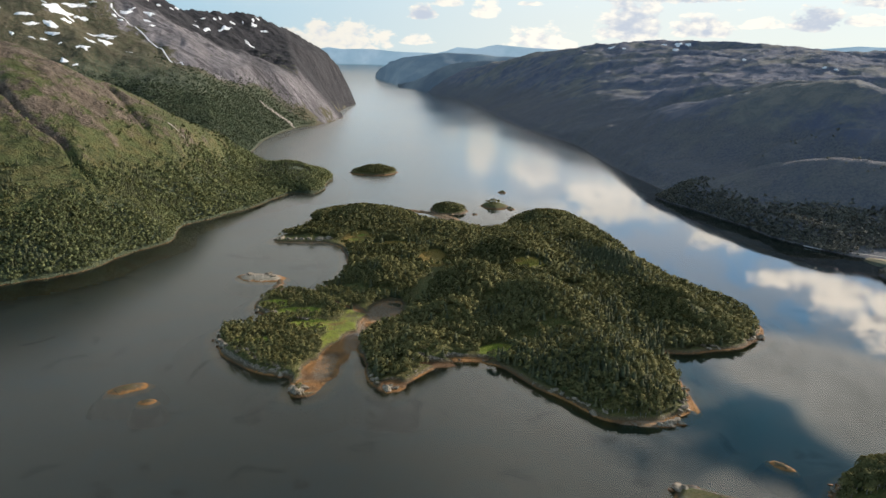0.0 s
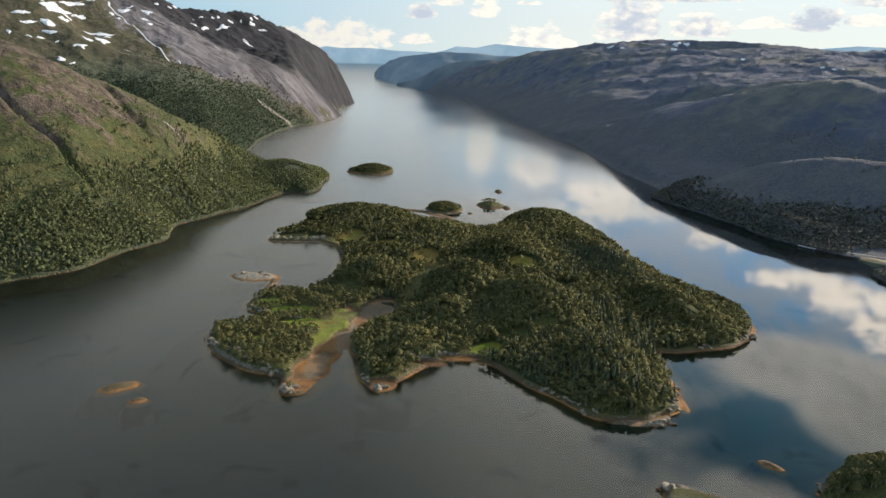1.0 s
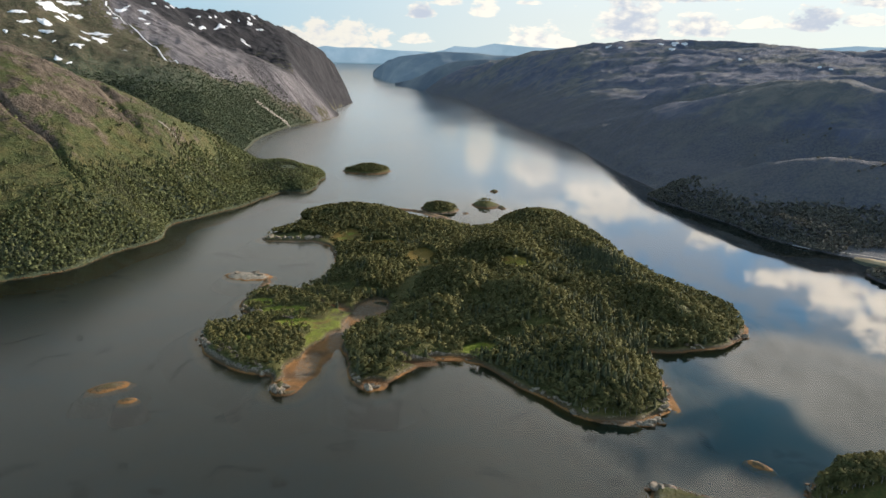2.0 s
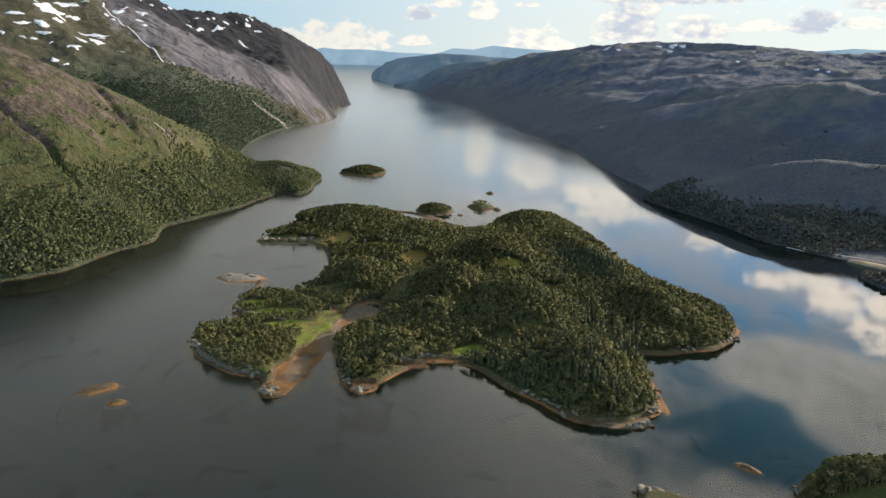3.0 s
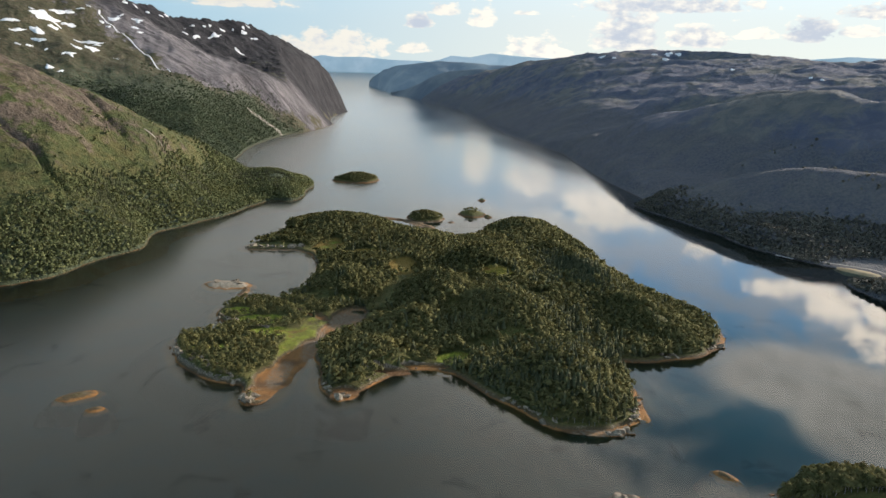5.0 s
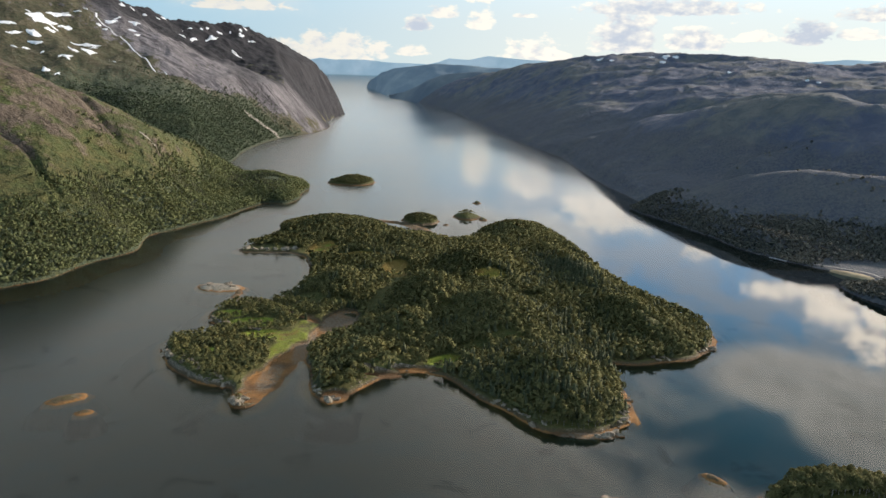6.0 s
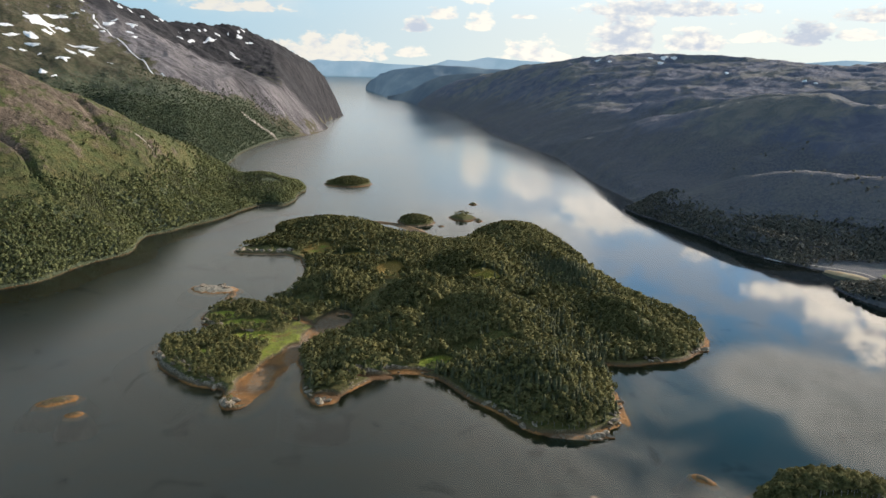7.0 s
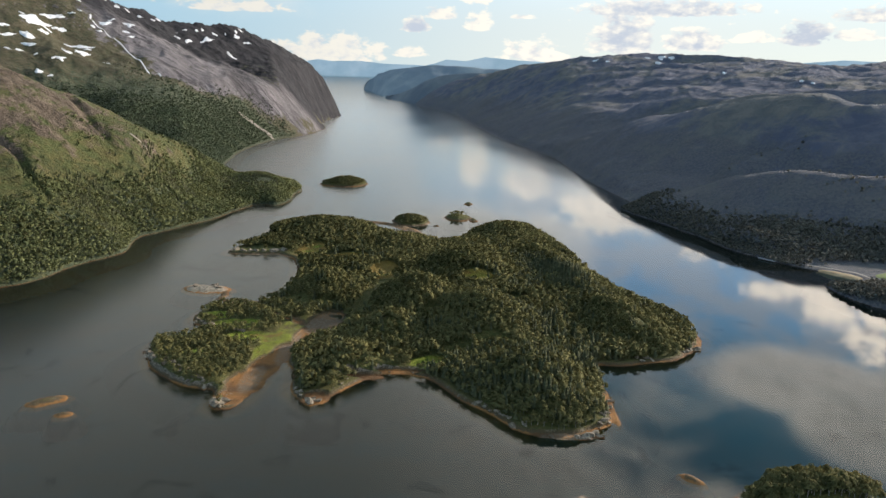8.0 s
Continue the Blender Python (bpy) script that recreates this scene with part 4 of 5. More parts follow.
def near_height(x, y):
    d = inland(x, y, NEAR_SHORE) + 1.2 * rough(x, y, 9, 4, 81)
    knoll = 7.0 * np.exp(-(((x - 128) / 18) ** 2 + ((y - 186) / 14) ** 2))
    h = knoll * step(d, 0, 7) + 1.3 * step(d, 0, 2.5) + 0.4 * rough(x, y, 5, 4, 83) * step(d, 0, 3)
    return np.where(d > 0, h, np.maximum(-7.5, 0.35 * d - 0.3 * np.maximum(0, -d - 5)))


grown("ground_near_shore", near_height, 45, 205, 135, 216, 0.7, "rocky wooded point with a steep shore")


# ---- woods ----
def leaf_cards(rnd, centres, radii, count, size, flat=1.0):
    """Small uneven leaf clumps spread over the skins of a few round lobes, turned outwards."""
    verts, faces = [], []
    for k in range(count):
        i = k % len(centres)
        d = rnd.normal(size=3)
        d[2] = abs(d[2]) * 0.9 - 0.25
        d /= np.linalg.norm(d)
        c = np.array(centres[i]) + d * radii[i] * (0.75 + 0.3 * rnd.random()) * np.array((1, 1, flat))
        n = d + 0.28 * rnd.normal(size=3)
        n /= np.linalg.norm(n)
        a = np.cross(n, (0.3, 0.2, 1.0))
        a /= np.linalg.norm(a) + 1e-6
        b = np.cross(n, a)
        s = size * (0.7 + 0.6 * rnd.random())
        o = len(verts)
        for u, v in ((-1, -0.6), (0.2, -1), (1, 0.5), (-0.3, 1)):
            verts.append(c + s * (a * (u + 0.3 * rnd.normal()) + b * (v + 0.3 * rnd.normal())) - 0.25 * s * d * (u * v))
        faces += [(o, o + 1, o + 2), (o, o + 2, o + 3)]
    return np.array(verts), np.array(faces)


def lobes(rnd, n):
    """Middles and sizes of the lobes of one crown in a tree of height 1."""
    centres, radii = [(0, 0, 0.60)], [0.26]
    for k in range(n):
        a = 6.283 * k / n + 0.6 * rnd.random()
        r = 0.15 + 0.10 * rnd.random()
        centres.append((r * math.cos(a), r * math.sin(a), 0.42 + 0.34 * rnd.random()))
        radii.append(0.15 + 0.07 * rnd.random())
    centres.append((0.04 * rnd.normal(), 0.04 * rnd.normal(), 0.82))
    radii.append(0.15)
    return centres, radii


def spire(rnd, tiers, sides, ragged=0.35):
    """Whorls of drooping boughs round a spruce of height 1."""
    verts, faces = [], []
    for k in range(tiers):
        z = 0.12 + 0.74 * k / tiers
        r = 0.25 * (1 - 0.86 * k / tiers)
        o = len(verts)
        verts.append((0.02 * rnd.normal(), 0.02 * rnd.normal(), z + 0.26 * (1 - 0.4 * k / tiers)))
        turn = rnd.random() * 6.3
        for j in range(sides):
            a = turn + 6.283 * j / sides
            q = r * (1 + ragged * rnd.normal() * 0.6) * (1.0 if j % 2 else 0.72)
            verts.append((q * math.cos(a), q * math.sin(a), z - 0.05 * rnd.random() - (0.03 if j % 2 else 0)))
        faces += [(o, o + 1 + j, o + 1 + (j + 1) % sides) for j in range(sides)]
    return np.array(verts), np.array(faces)


def stem(top, r, sides=3):
    verts = [(r * math.cos(6.283 * j / sides), r * math.sin(6.283 * j / sides), -0.12) for j in range(sides)] + [(0, 0, top)]
    faces = [(j, (j + 1) % sides, sides) for j in range(sides)]
    return np.array(verts), np.array(faces)


def joined(*pieces):
    verts, faces, o = [], [], 0
    for v, f in pieces:
        verts.append(v)
        faces.append(f + o)
        o += len(v)
    return np.vstack(verts), np.vstack(faces)


def birch_shapes(count, cards, size, seed):
    out = []
    for k in range(count):
        rnd = np.random.default_rng(seed + k)
        out.append(joined(leaf_cards(rnd, *lobes(rnd, 5), cards, size), stem(0.6, 0.02)))
    return out


def spruce_shapes(count, tiers, sides, seed):
    return [joined(spire(np.random.default_rng(seed + k), tiers, sides), stem(0.5, 0.025)) for k in range(count)]


def leafward(v, upright):
    """The way the leaves of a crown face: outwards from its middle, as a soft mass."""
    n = v - np.array((0, 0, 0.44))
    n[:, 2] = 0.3 * np.linalg.norm(n[:, :2], axis=1) + 0.02 if upright else n[:, 2] * 0.9 + 0.14
    return n / (np.linalg.norm(n, axis=1)[:, None] + 1e-6)


def wood(name, shapes, places, heights, widths, mat, label, seed, category="trees"):
    """Many trees of a few shapes as one sheet of wood."""
    rnd = np.random.default_rng(seed)
    n = len(places)
    turn, kind = rnd.random(n) * 6.283, rnd.integers(0, len(shapes), n)
    tint = np.clip(0.5 * rnd.random(n) + 0.28 + 0.55 * rough(places[:, 0], places[:, 1], 34, 3, 121), 0.01, 1)
    verts, faces, tints, facing, o = [], [], [], [], 0
    for k, (v, f) in enumerate(shapes):
        out = leafward(v, mat == M_SPRUCE)
        ids = np.flatnonzero(kind == k)
        if not len(ids):
            continue
        c, s = np.cos(turn[ids])[:, None], np.sin(turn[ids])[:, None]
        w = (heights[ids] * widths[ids])[:, None]
        x = (v[:, 0] * c - v[:, 1] * s) * w + places[ids, 0:1]
        y = (v[:, 0] * s + v[:, 1] * c) * w + places[ids, 1:2]
        facing.append(np.stack((out[:, 0] * c - out[:, 1] * s, out[:, 0] * s + out[:, 1] * c, np.broadcast_to(out[:, 2], x.shape)), -1).reshape(-1, 3))
        z = v[:, 2] * heights[ids][:, None] + places[ids, 2:3]
        verts.append(np.stack((x, y, z), -1).reshape(-1, 3))
        faces.append((f[None] + (np.arange(len(ids)) * len(v))[:, None, None] + o).reshape(-1, 3))
        tints.append(np.repeat(tint[ids], len(v)))
        o += len(ids) * len(v)
    ob = surface(name, np.vstack(verts), np.vstack(faces), mat, attributes={"tint": np.concatenate(tints)}, normals=np.vstack(facing))
    return tagged(ob, label, category, kind="stuff")


def scatter(x0, x1, y0, y1, gap, seed):
    rnd = np.random.default_rng(seed)
    x, y = np.meshgrid(np.arange(x0, x1, gap), np.arange(y0, y1, gap))
    x, y = x + gap * 0.8 * (rnd.random(x.shape) - 0.5), y + gap * 0.8 * (rnd.random(x.shape) - 0.5)
    return x.ravel(), y.ravel(), rnd


def planted(x, y, z, keep):
    return np.stack((x, y, z), -1)[keep]


BIRCH_NEAR = birch_shapes(8, 58, 0.080, 100)
BIRCH_FAR = birch_shapes(6, 26, 0.120, 200)
BIRCH_SMALL = birch_shapes(6, 14, 0.175, 300)
SPRUCE_NEAR = spruce_shapes(5, 5, 7, 400)
SPRUCE_FAR = spruce_shapes(4, 4, 5, 500)


def near_stand(x, y):
    """Where the trees stand one by one: the island's near tip."""
    return (x > 50) & (y < 242)


def island_woods():
    x, y, rnd = scatter(-125, 145, 222, 625, 1.85, 7)
    z, d = island_height(x, y), inland(x, y, ISLAND_SHORE)
    open_ground = np.maximum(np.maximum(patches(x, y, MEADOWS), patches(x, y, FLATS)), patches(x, y, CLEARINGS, 0.6))
    thick = 0.97 - 0.95 * open_ground - 0.25 * step(y, 380, 330) * step(x, -40, -48) * step(rough(x, y, 18, 3, 91), 0.25, -0.2)
    thick = thick - 0.5 * step(rough(x, y, 30, 3, 92), 0.35, 0.6)
    keep = (z > 0.8) & (d > 1.0) & (rnd.random(len(x)) < thick) & ~near_stand(x, y)
    stands = np.maximum(crest(x, y, [(42, 372, 1.0), (66, 345, 1.0), (80, 318, 1.0), (86, 284, 1.0)], 11, 2.0), crest(x, y, [(72, 470, 1.0), (92, 420, 1.0), (100, 380, 1.0)], 9, 2.0))
    spruce = rnd.random(len(x)) < 0.06 + 0.62 * stands + 0.4 * step(rough(x, y, 55, 3, 93), 0.34, 0.5)
    spruce &= x > -60
    size = (1 + 0.25 * rough(x, y, 25, 3, 94)) * (1 - 0.25 * step(x, -38, -48) * step(y, 400, 380))
    tall = (2.9 + 2.1 * rnd.random(len(x))) * size
    wide = 0.84 + 0.34 * rnd.random(len(x))
    front = y < 400
    for part_of, shapes, sel, mat, label, k in (
            ("birch_wood", BIRCH_NEAR, keep & ~spruce & front, M_BIRCH, "dense green birch wood covering the island", 1.0),
            ("birch_wood", BIRCH_FAR, keep & ~spruce & ~front, M_BIRCH, "dense green birch wood on the island's far side", 1.0),
            ("spruce_wood", SPRUCE_NEAR, keep & spruce, M_SPRUCE, "dark pointed spruces among the birches", 1.3)):
        wood(part_of, shapes, planted(x, y, z - 0.05, sel), tall[sel] * k, wide[sel], mat, label, 11)


def islet_woods():
    spots, seed = [], 20
    for (name, cx, cy, rx, ry, *_), shape in zip(ISLETS, islet_heights):
        if rx < 14 and (cx, cy) != (34, 628):
            continue
        gap, floor = (1.5, 1.3) if rx > 14 else (3.0, 1.8)
        x, y, rnd = scatter(cx - rx, cx + rx, cy - ry, cy + ry, gap, seed)
        z = shape(x, y)
        spots.append(planted(x, y, z - 0.1, z > floor))
        seed += 1
    p = np.vstack(spots)
    rnd = np.random.default_rng(33)
    wood("islet_wood", BIRCH_FAR, p, 1.7 + 1.2 * rnd.random(len(p)), 1 + 0.4 * rnd.random(len(p)), M_BIRCH, "low birch scrub on the small islets", 34)


def left_woods():
    x, y, rnd = scatter(-420, -118, 300, 835, 1.5, 41)
    z, d = left_height(x, y), inland(x, y, LEFT_SHORE)
    n = rough(x, y, 60, 4, 95)
    limit = 24 + 26 * n + 12 * rough(x, y, 20, 3, 96)
    thick = 0.92 * step(z, limit + 22, limit - 12) + 0.03 * step(z, 90, 60)
    thick = thick * (1 - 0.65 * step(rough(x, y, 26, 3, 97), 0.2, 0.5))
    field = step(1.3 - ((x + 154) / 9) ** 2 - ((y - 756) / 15) ** 2, 0, 0.4)
    keep = (d > -2) & (z > 0.9) & (rnd.random(len(x)) < thick * (1 - field))
    spruce = rnd.random(len(x)) < 0.08 + 0.75 * step(n + 0.3 * rough(x, y, 18, 2, 98), 0.02, 0.26) * step(z, 5, 10)
    tall, wide = (1.9 + 1.5 * rnd.random(len(x))) * (1 + 0.3 * rough(x, y, 40, 3, 103)), 1.0 + 0.4 * rnd.random(len(x))
    a, b = keep & ~spruce, keep & spruce
    wood("mountain_birch_wood", BIRCH_SMALL, planted(x, y, z - 0.1, a), tall[a], wide[a], M_SLOPE_BIRCH, "birch wood climbing the lower mountainside", 42)
    wood("mountain_spruce_wood", SPRUCE_FAR, planted(x, y, z - 0.1, b), tall[b] * 1.3, wide[b], M_SPRUCE, "dark spruce stands on the lower mountainside", 43)
    x, y, rnd = scatter(-720, -195, 835, 1480, 2.8, 44)
    z, d = left_height(x, y), inland(x, y, LEFT_SHORE)
    limit = 70 + 40 * rough(x, y, 120, 4, 99)
    keep = (d > -4) & (z > 1.3) & (rnd.random(len(x)) < 0.92 * step(z, limit + 70, limit - 30) ** 1.5 * (1 - slabs(x, y)))
    wood("far_birch_wood", BIRCH_SMALL, planted(x, y, z - 0.1, keep), 1.9 + 1.2 * rnd.random(keep.sum()), 1.5 + 0.5 * rnd.random(keep.sum()),
         M_FAR_WOOD, "birch wood far off in the side valley", 45)


def right_woods():
    x, y, rnd = scatter(178, 350, 345, 720, 1.6, 51)
    z, d = right_height(x, y), inland(x, y, RIGHT_SHORE)
    field = step(y, 432, 440) * step(y, 492, 476) * step(x, 246, 255)
    limit = 7 + 7 * rough(x, y, 50, 4, 101)
    point = (y < 436) & (x < 330)
    thick = np.where(point, 0.8, 0.9 * step(z, limit + 12, limit - 4)) * (1 - field)
    keep = (d > -4) & (z > 0.2) & (rnd.random(len(x)) < thick)
    wood("cape_wood", BIRCH_SMALL, planted(x, y, z - 0.1, keep), 1.8 + 1.4 * rnd.random(keep.sum()), 1 + 0.4 * rnd.random(keep.sum()), M_HAZED_SCRUB,
         "birch scrub wood on the low cape below the hills, greyed for haze", 52)
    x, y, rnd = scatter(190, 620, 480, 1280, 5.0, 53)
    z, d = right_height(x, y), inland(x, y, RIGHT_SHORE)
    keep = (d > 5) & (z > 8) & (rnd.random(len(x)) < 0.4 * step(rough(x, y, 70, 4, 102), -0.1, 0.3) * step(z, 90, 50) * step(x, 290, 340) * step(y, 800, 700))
    wood("hill_scrub", BIRCH_SMALL, planted(x, y, z - 0.1, keep), 1.6 + 1.4 * rnd.random(keep.sum()), 1.2 + 0.5 * rnd.random(keep.sum()), M_HAZED_SCRUB,
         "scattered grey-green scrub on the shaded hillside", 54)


island_woods()
islet_woods()
left_woods()
right_woods()


# ---- single trees ----
def part(name, verts, faces, mat, parent, label="", normals=None):
    ob = surface(name, verts, faces, mat, parent, smooth=normals is not None, normals=normals)
    return tagged(ob, label)


def limb(a, b, r0, r1, sides=5):
    """A tapered bough from a to b."""
    a, b = np.array(a, float), np.array(b, float)
    d = (b - a) / np.linalg.norm(b - a)
    u = np.cross(d, (0.31, 0.95, 0.05))
    u /= np.linalg.norm(u)
    w = np.cross(d, u)
    ring = [6.283 * j / sides for j in range(sides)]
    verts = [a + r0 * (u * math.cos(t) + w * math.sin(t)) for t in ring] + [b + r1 * (u * math.cos(t) + w * math.sin(t)) for t in ring]
    faces = []
    for j in range(sides):
        k = (j + 1) % sides
        faces += [(j, k, sides + k), (j, sides + k, sides + j)]
    return np.array(verts), np.array(faces)


def birch_tree(seed):
    """A birch of 3.9 m: bowed trunk with limbs, crown of leaf clumps in lobes."""
    rnd = np.random.default_rng(seed)
    h = 3.9
    tree = tagged(new("birch_tree"), "small green birch with a rounded crown on the rocky shore", "tree", "birches near the water")
    centres, radii = lobes(rnd, 6)
    bend = rnd.normal(size=2) * 0.04
    boughs = [limb((0, 0, -0.3), (bend[0], bend[1], 1.3), 0.10, 0.075), limb((bend[0], bend[1], 1.3), (0, 0, 2.9), 0.075, 0.02)]
    for c in centres[1:-1]:
        boughs.append(limb((bend[0] * 0.8, bend[1] * 0.8, 0.85 + 0.7 * rnd.random()), tuple(h * v for v in c), 0.04, 0.008, 4))
    part("trunk", *joined(*boughs), M_BARK, tree)
    v, f = leaf_cards(rnd, centres, radii, 330, 0.042)
    part("crown", v * h, f, M_BIRCH, tree, normals=leafward(v, False))
    return tree


def spruce_tree(seed):
    """A spruce of 4.8 m with many ragged whorls."""
    rnd = np.random.default_rng(seed)
    h = 4.8
    tree = tagged(new("spruce_tree"), "slender dark green spruce among birches", "tree", "spruces near the water")
    part("trunk", *limb((0, 0, -0.3), (0, 0, h * 0.9), 0.07, 0.012), M_BARK, tree)
    v, f = spire(rnd, 13, 12, 0.5)
    part("crown", v * h, f, M_SPRUCE, tree, normals=leafward(v, True))
    return tree


def single_trees():
    models = [birch_tree(600 + k) for k in range(5)] + [spruce_tree(700 + k) for k in range(2)]
    spots = []
    x, y, rnd = scatter(47, 90, 225, 250, 1.95, 61)
    z, d = island_height(x, y), inland(x, y, ISLAND_SHORE)
    keep = (z > 0.9) & (d > 1.4) & near_stand(x, y) & (rnd.random(len(x)) < 0.9)
    spots += list(planted(x, y, z, keep))
    x, y, rnd2 = scatter(102, 142, 184, 206, 1.6, 62)
    z, d = near_height(x, y), inland(x, y, NEAR_SHORE)
    keep = (z > 1.6) & (d > 2.0) & (rnd2.random(len(x)) < 0.93)
    spots += list(planted(x, y, z, keep))
    first = set()
    for k, p in enumerate(spots):
        kind = rnd.integers(0, 5) if rnd.random() < 0.86 or p[1] < 215 else 5 + rnd.integers(0, 2)
        s = (0.8 + 0.45 * rnd.random()) * (1.15 if p[1] < 215 else 1.0)
        m = pose(p[0], p[1], p[2] - 0.05, 0, 0, rnd.random() * 360)
        model = models[kind]
        if kind not in first:
            first.add(kind)
            model.matrix_basis = m
            continue
        copy = copy_thing(model, m)
        copy.scale = (s * (0.82 + 0.25 * rnd.random()), s * (0.82 + 0.25 * rnd.random()), s)
    return len(spots)


single_trees()


# ---- boulders and ledges on the shores ----
def boulder_mesh(seed):
    """A worn, cracked block: a rounded lump cut by a few flat planes."""
    rnd = np.random.default_rng(seed)
    bm = bmesh.new()
    bmesh.ops.create_icosphere(bm, subdivisions=3, radius=1.0)
    cuts = [(lambda n: n / np.linalg.norm(n))(rnd.normal(size=3)) for _ in range(12)]
    depth = [0.42 + 0.3 * rnd.random() for _ in cuts]
    for v in bm.verts:
        p = np.array(v.co)
        for n, k in zip(cuts, depth):
            over = p @ n - k
            if over > 0:
                p = p - n * over * 0.92
        q = Vector(p * 2.2 + seed)
        p = p * (1 + 0.10 * noise.noise(q) + 0.05 * noise.noise(q * 3))
        v.co = (p[0] * 1.2, p[1] * 0.95, p[2] * 0.75)
    me = bpy.data.meshes.new("boulder")
    bm.to_mesh(me)
    bm.free()
    me.materials.append(M_ROCK)
    return me


BOULDERS = [boulder_mesh(40 + k) for k in range(5)]


def boulder(x, y, z, size, seed, label, group):
    rnd = np.random.default_rng(seed)
    ob = new("boulder", BOULDERS[seed % 5])
    ob.matrix_world = pose(x, y, z + size * 0.12, 12 * rnd.normal(), 12 * rnd.normal(), 360 * rnd.random())
    ob.scale = (size * (0.9 + 0.5 * rnd.random()), size * (0.8 + 0.3 * rnd.random()), size * (0.75 + 0.3 * rnd.random()))
    return tagged(ob, label, "boulder", group)


def shore_boulders():
    """Runs of boulders along stretches of shore: from, to, how many, how large."""
    runs = [((69, 229.5), (76, 231), 9, 1.5, island_height), ((78, 236), (85, 262), 17, 1.5, island_height), ((36, 256), (52, 235), 12, 1.1, island_height),
            ((-51, 247), (-53, 252), 6, 2.0, island_height), ((-23, 252), (-18, 255), 6, 1.6, island_height), ((-28, 262), (-24, 255), 5, 1.1, island_height),
            ((-60, 263), (-95, 292), 26, 2.2, island_height), ((-96, 296), (-94, 310), 9, 2.0, island_height), ((-80, 331), (-90, 341), 10, 1.8, island_height)]
    runs += [((-68, 327), (-62, 322), 5, 1.5, island_height), ((-114, 483), (-90, 484), 12, 2.0, island_height), ((-88, 484), (-78, 487), 8, 2.6, island_height),
             ((-66, 455), (-61, 445), 6, 2.2, island_height), ((104, 300), (112, 302), 6, 1.4, island_height), ((128, 311), (136, 318), 7, 1.5, island_height),
             ((62, 190), (70, 190), 10, 1.5, near_height), ((72, 188), (78, 185), 5, 0.9, near_height), ((104, 189), (110, 196), 8, 1.3, near_height),
             ((-10, 273), (-16, 262), 5, 0.7, island_height), ((0, 281), (16, 280), 7, 0.7, island_height)]
    seed = 900
    for a, b, n, size, height in runs:
        for k in range(n):
            seed += 1
            rnd = np.random.default_rng(seed)
            u = (k + rnd.random()) / n
            x, y = a[0] + u * (b[0] - a[0]) + rnd.normal() * 0.8, a[1] + u * (b[1] - a[1]) + rnd.normal() * 0.8
            z = float(height(np.array([x]), np.array([y]))[0])
            if z > -0.6:
                boulder(x, y, z, size * (0.35 + 0.65 * rnd.random()), seed, "weathered pale grey boulder with orange seaweed at its foot", "shore boulders")
    for x, y, size, lift in ((-53.0, 247.8, 3.0, 0.5), (-51.3, 250.6, 2.4, 0.6), (-54.2, 250.4, 2.1, 0.4), (-21.5, 251.8, 2.5, 0.3), (-18.5, 253.5, 1.5, 0.3), (72.0, 230.5, 2.2, 0.2),
                             (75.0, 233.0, 1.6, 0.3), (48.5, 236.5, 1.8, 0.0), (111.0, 301.5, 1.6, 0.2), (63.5, 190.5, 2.0, 0.4), (134.5, 316.5, 1.8, 0.3)):
        boulder(x, y, lift, size, int(x * 13) % 700 + 1700, "large weathered rock at the water's edge", "shore boulders")
    for x, y, size in ((-112.6, 248.3, 1.5), (-113.6, 247.2, 1.0), (97.7, 205.1, 0.6)):
        boulder(x, y, 0.2, size, int(x * 7) % 1000 + 1000, "bare pale rock on a seaweed-covered skerry", "shore boulders")
    for k in range(9):
        rnd = np.random.default_rng(1500 + k)
        x, y = -101 + rnd.normal() * 5, 396 + rnd.normal() * 2.6
        boulder(x, y, 0.9, 1.0 + 1.2 * rnd.random(), 1500 + k, "pale bare rock on a low islet", "shore boulders")


shore_boulders()

# ---- old snow on the heights ----
SNOW_UPPER = [(-653, 1201, 17, 6, 50), (-637, 1262, 36, 11, 73), (-634, 1317, 28, 9, 65), (-619, 1208, 12, 14, 68), (-637, 1187, 15, 4, 65),
              (-618, 1255, 12, 5, 80), (-603, 1183, 11, 6, 28), (-611, 1301, 10, 7, 60), (-573, 1279, 23, 5, 43), (-559, 1251, 16, 8, 70),
              (-563, 1211, 8, 15, 60), (-550, 1163, 9, 11, 60), (-545, 1091, 7, 11, 40), (-531, 1092, 6, 5, 70), (-577, 1382, 15, 8, 50)]
SNOW_CREST = [(-549, 1423, 10, 11, 55), (-639, 1133, 4, 12, 40), (-516, 1248, 5, 9, 60), (-528, 1616, 18, 8, 95), (-520, 1649, 18, 7, 83),
              (-498, 1708, 24, 8, 73), (-450, 1719, 10, 17, 85), (-460, 1801, 11, 6, 63), (-439, 1809, 11, 5, 50)]
SNOW_RIGHT = [(440, 2250, 11, 12, 0), (466, 2217, 8, 9, 10), (599, 2311, 15, 14, 0), (641, 2316, 16, 10, 10), (674, 2318, 10, 10, 0), (578, 2108, 9, 7, 20),
              (606, 1673, 5, 7, 0), (677, 1461, 4, 6, 0), (686, 1435, 4, 5, 0)]


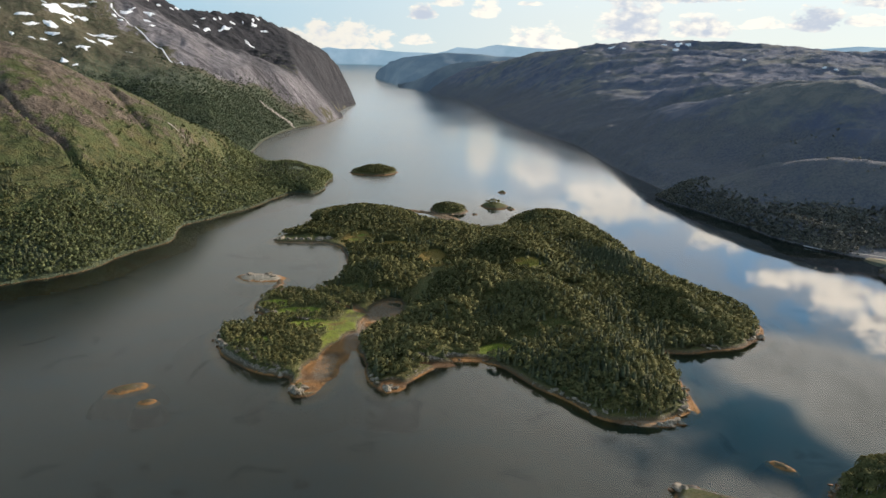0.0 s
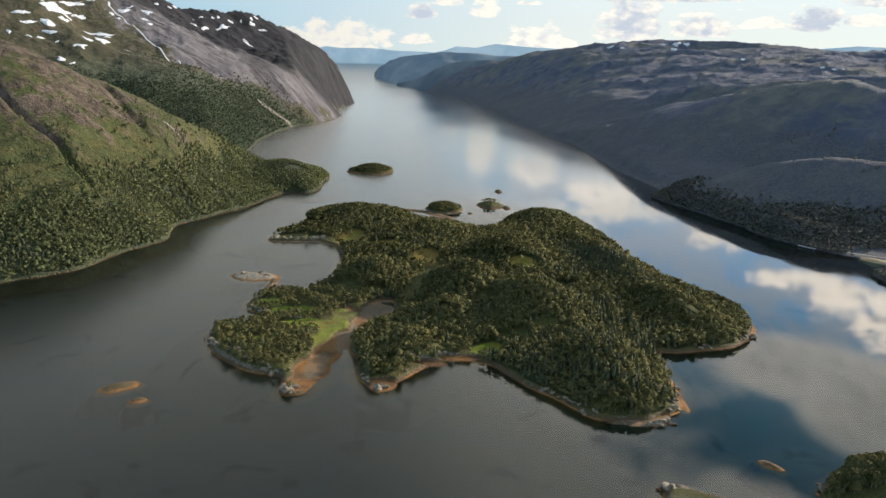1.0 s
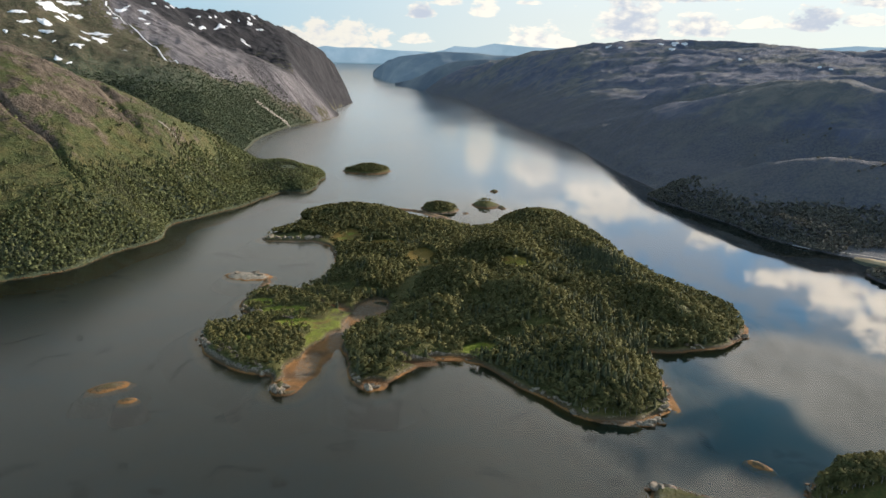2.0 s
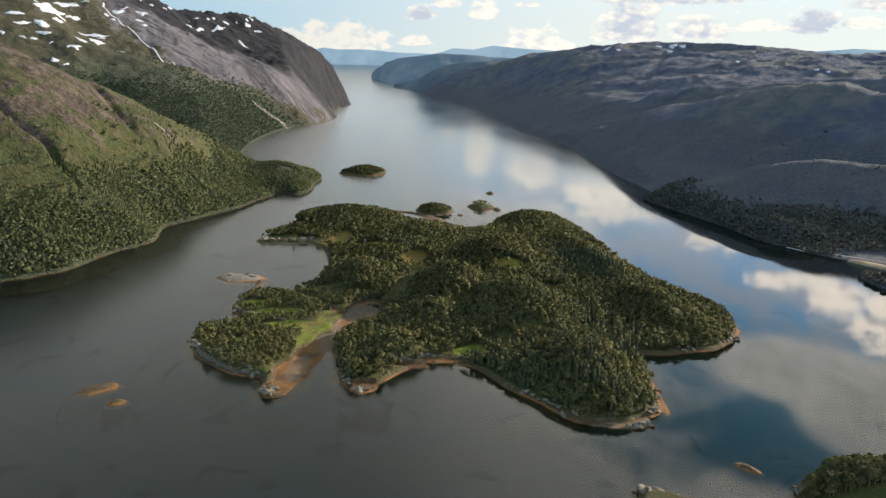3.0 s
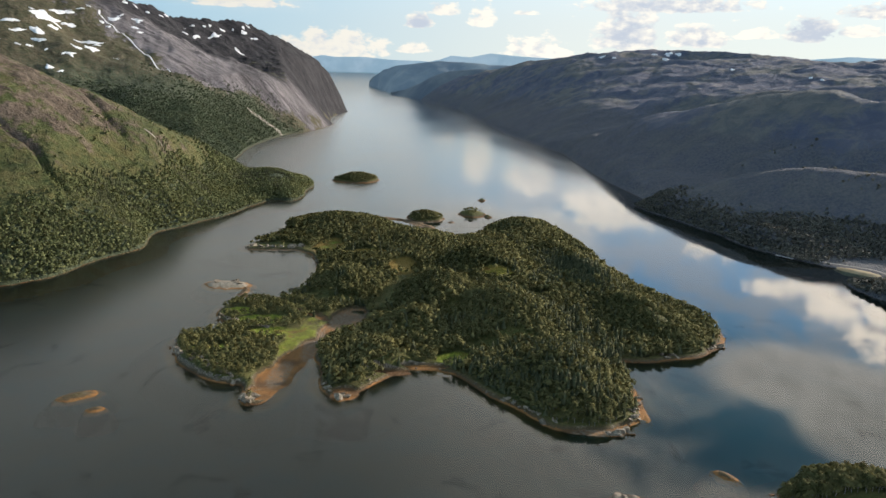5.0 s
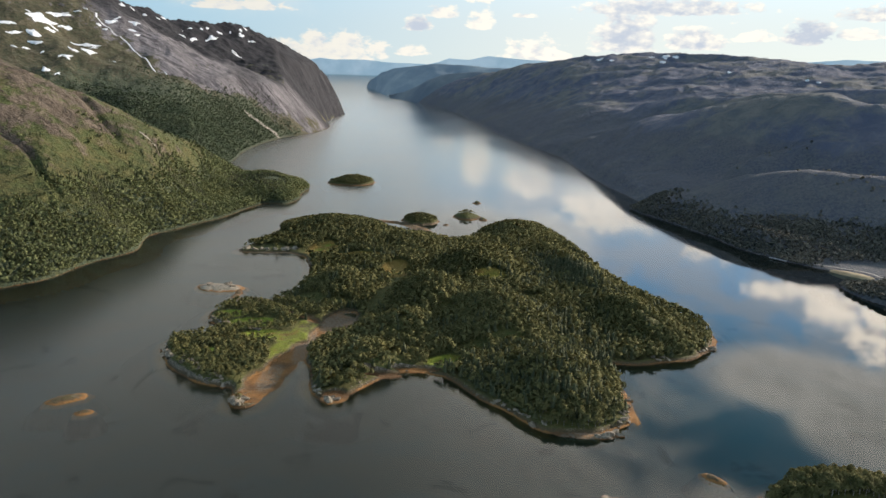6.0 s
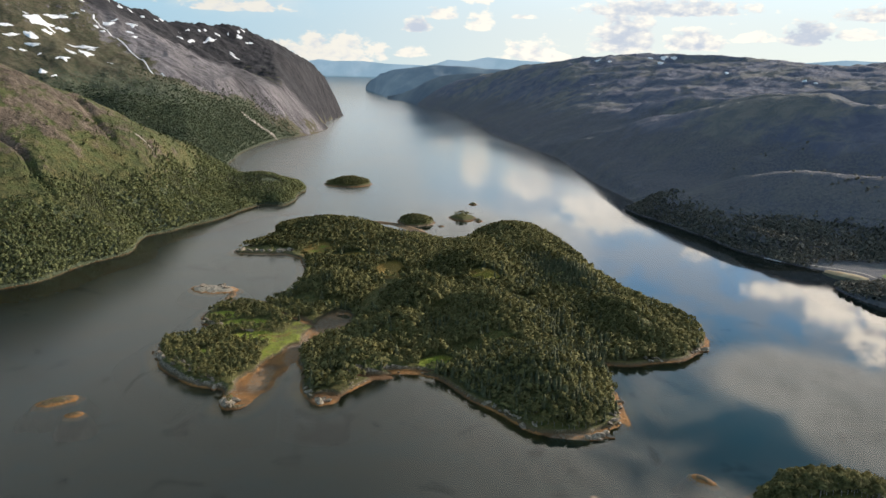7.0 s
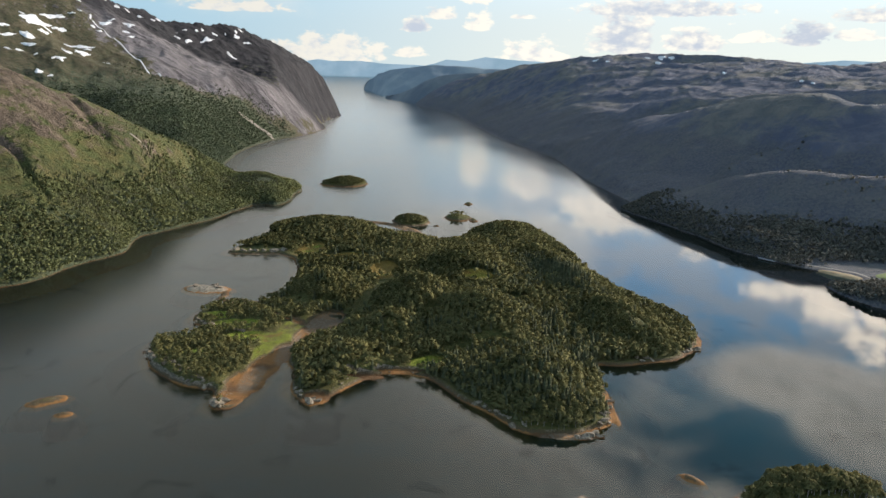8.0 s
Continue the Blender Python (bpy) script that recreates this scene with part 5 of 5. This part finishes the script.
def draped(name, x, y, length, width, turn, height, seed, lift, mat, label, category, group="", kind="", ragged=0.55):
    """A ragged lens of snow, sand or grass that lies in the ground."""
    rings, spokes = 7, 40
    a = np.linspace(0, 2 * math.pi, spokes, endpoint=False)
    r = np.linspace(0.02, 1, rings)
    rr, aa = np.meshgrid(r, a, indexing="ij")
    wob = 1 + ragged * rough(2.2 * np.cos(aa) + seed * 9.1, 2.2 * np.sin(aa), 1.6, 4, seed)
    u, v = rr * np.cos(aa) * wob * length, rr * np.sin(aa) * wob * width
    c, s = math.cos(radians(turn)), math.sin(radians(turn))
    px, py = x + u * c - v * s, y + u * s + v * c
    z = height(px, py) + lift * (1 - 1.6 * rr ** 4)
    i = np.arange(rings * spokes).reshape(rings, spokes)
    f = np.stack((i[:-1], i[1:], np.roll(i[1:], -1, 1), np.roll(i[:-1], -1, 1)), -1).reshape(-1, 4)
    return tagged(surface(name, np.stack((px, py, z), -1).reshape(-1, 3), f, mat), label, category, group, kind)


def snow_patch(x, y, length, width, turn, height, seed, lift):
    return draped("snow_patch", x, y, length * 0.85, width * 0.72, turn, height, seed, lift, M_SNOW,
                  "ragged patch of old white snow on the mountainside", "snow patch", "snow patches", ragged=0.95)


rnd = random.Random(77)
SNOW_SCRAPS = [(rnd.uniform(-700, -530), rnd.uniform(1130, 1420), rnd.uniform(4, 11), rnd.uniform(2, 4), rnd.uniform(35, 85)) for _ in range(26)]
SNOW_SCRAPS += [(-640 + 0.52 * (s - 1500) + rnd.uniform(-8, 12), s, rnd.uniform(4, 9), rnd.uniform(3, 6), rnd.uniform(50, 90)) for s in range(1480, 1860, 26)]
for k, spot in enumerate(SNOW_UPPER + SNOW_CREST + SNOW_SCRAPS):
    snow_patch(*spot, left_height, 2000 + k, 1.2)
for k, spot in enumerate(SNOW_RIGHT):
    snow_patch(*spot, right_height, 2100 + k, 1.5)


def ribbon(name, line, width, height, lift, mat, label, category, kind="", group=""):
    """A strip that follows the ground along a line of (x, y)."""
    p = rounded(line, 3, closed=False)
    d = np.gradient(p, axis=0)
    n = np.stack((-d[:, 1], d[:, 0]), -1) / np.linalg.norm(d, axis=1)[:, None]
    off = np.linspace(-0.5, 0.5, 5)
    w = width * (1 + 0.5 * rough(p[:, 0], p[:, 1], 12, 3, 5))
    x, y = p[:, 0] + off[:, None] * w * n[:, 0], p[:, 1] + off[:, None] * w * n[:, 1]
    z = height(x, y) + lift
    ob = surface(name, np.stack((x, y, z), -1).reshape(-1, 3), grid_faces(*x.shape), mat)
    return tagged(ob, label, category, group, kind)


ribbon("snow_streak", [(-600, 1385), (-593, 1365), (-559, 1361), (-524, 1340), (-478, 1292), (-436, 1255)], 2.2, left_height, 1.8, M_SNOW,
       "long thin streak of snow in a gully", "snow patch", "", "snow patches")


# ---- the farmed bay on the far shore ----
draped("sand_flat", 264, 456, 16, 6.5, 125, right_height, 2200, 0.45, M_SAND, "orange-brown tidal sand at the head of the bay", "sand flat", kind="structure", ragged=0.4)
draped("field", 293, 449, 13, 8, 20, right_height, 2201, 0.4, M_FIELD, "small bright green hay meadow beside a gravel road", "field", kind="structure", ragged=0.25)
ribbon("road", [(252, 478), (266, 466), (276, 455), (277, 444), (284, 438), (300, 434), (330, 430)], 1.3, right_height, 0.7, M_ROAD,
       "narrow pale gravel road along the bay", "road", "structure")


def box(name, size, at, mat, parent, label=""):
    """A board or beam with eased edges."""
    bm = bmesh.new()
    bmesh.ops.create_cube(bm, size=1.0, matrix=Matrix.Translation(at) @ Matrix.Diagonal((*size, 1)))
    bmesh.ops.bevel(bm, geom=bm.edges[:], offset=min(size) * 0.12, segments=1, affect="EDGES")
    me = bpy.data.meshes.new(name)
    bm.to_mesh(me)
    bm.free()
    me.materials.append(mat)
    ob = new(name, me)
    ob.parent = parent
    return tagged(ob, label)


def jetty(x, y, turn, length):
    """A long low pale landing stage on posts."""
    stage = tagged(new("jetty"), "long low pale landing stage at the water's edge", "jetty")
    stage.matrix_world = pose(x, y, 0, 0, 0, turn)
    box("deck", (length, 1.3, 0.2), (0, 0, 0.95), M_BOARD, stage)
    box("fender_rail", (length, 0.14, 0.3), (0, -0.72, 0.85), M_BOARD, stage)
    for k in range(5):
        for side in (-0.5, 0.5):
            box("post", (0.22, 0.22, 2.6), (-length / 2 + 0.5 + k * (length - 1) / 4, side, -0.4), M_BARK, stage)
    return stage


jetty(235.5, 492.5, -57, 12.5)
ribbon("scree_streak", [(-233, 626), (-227, 629), (-221, 632)], 1.6, left_height, 0.8, M_SCREE, "pale streak of bare scree on the wooded slope", "scree", "", "")
ribbon("scree_streak", [(-335, 1344), (-329, 1351), (-311, 1368), (-289, 1392)], 13.0, left_height, 1.8, M_SCREE, "pale bare slab running down to the water beside the woods", "scree", "", "")
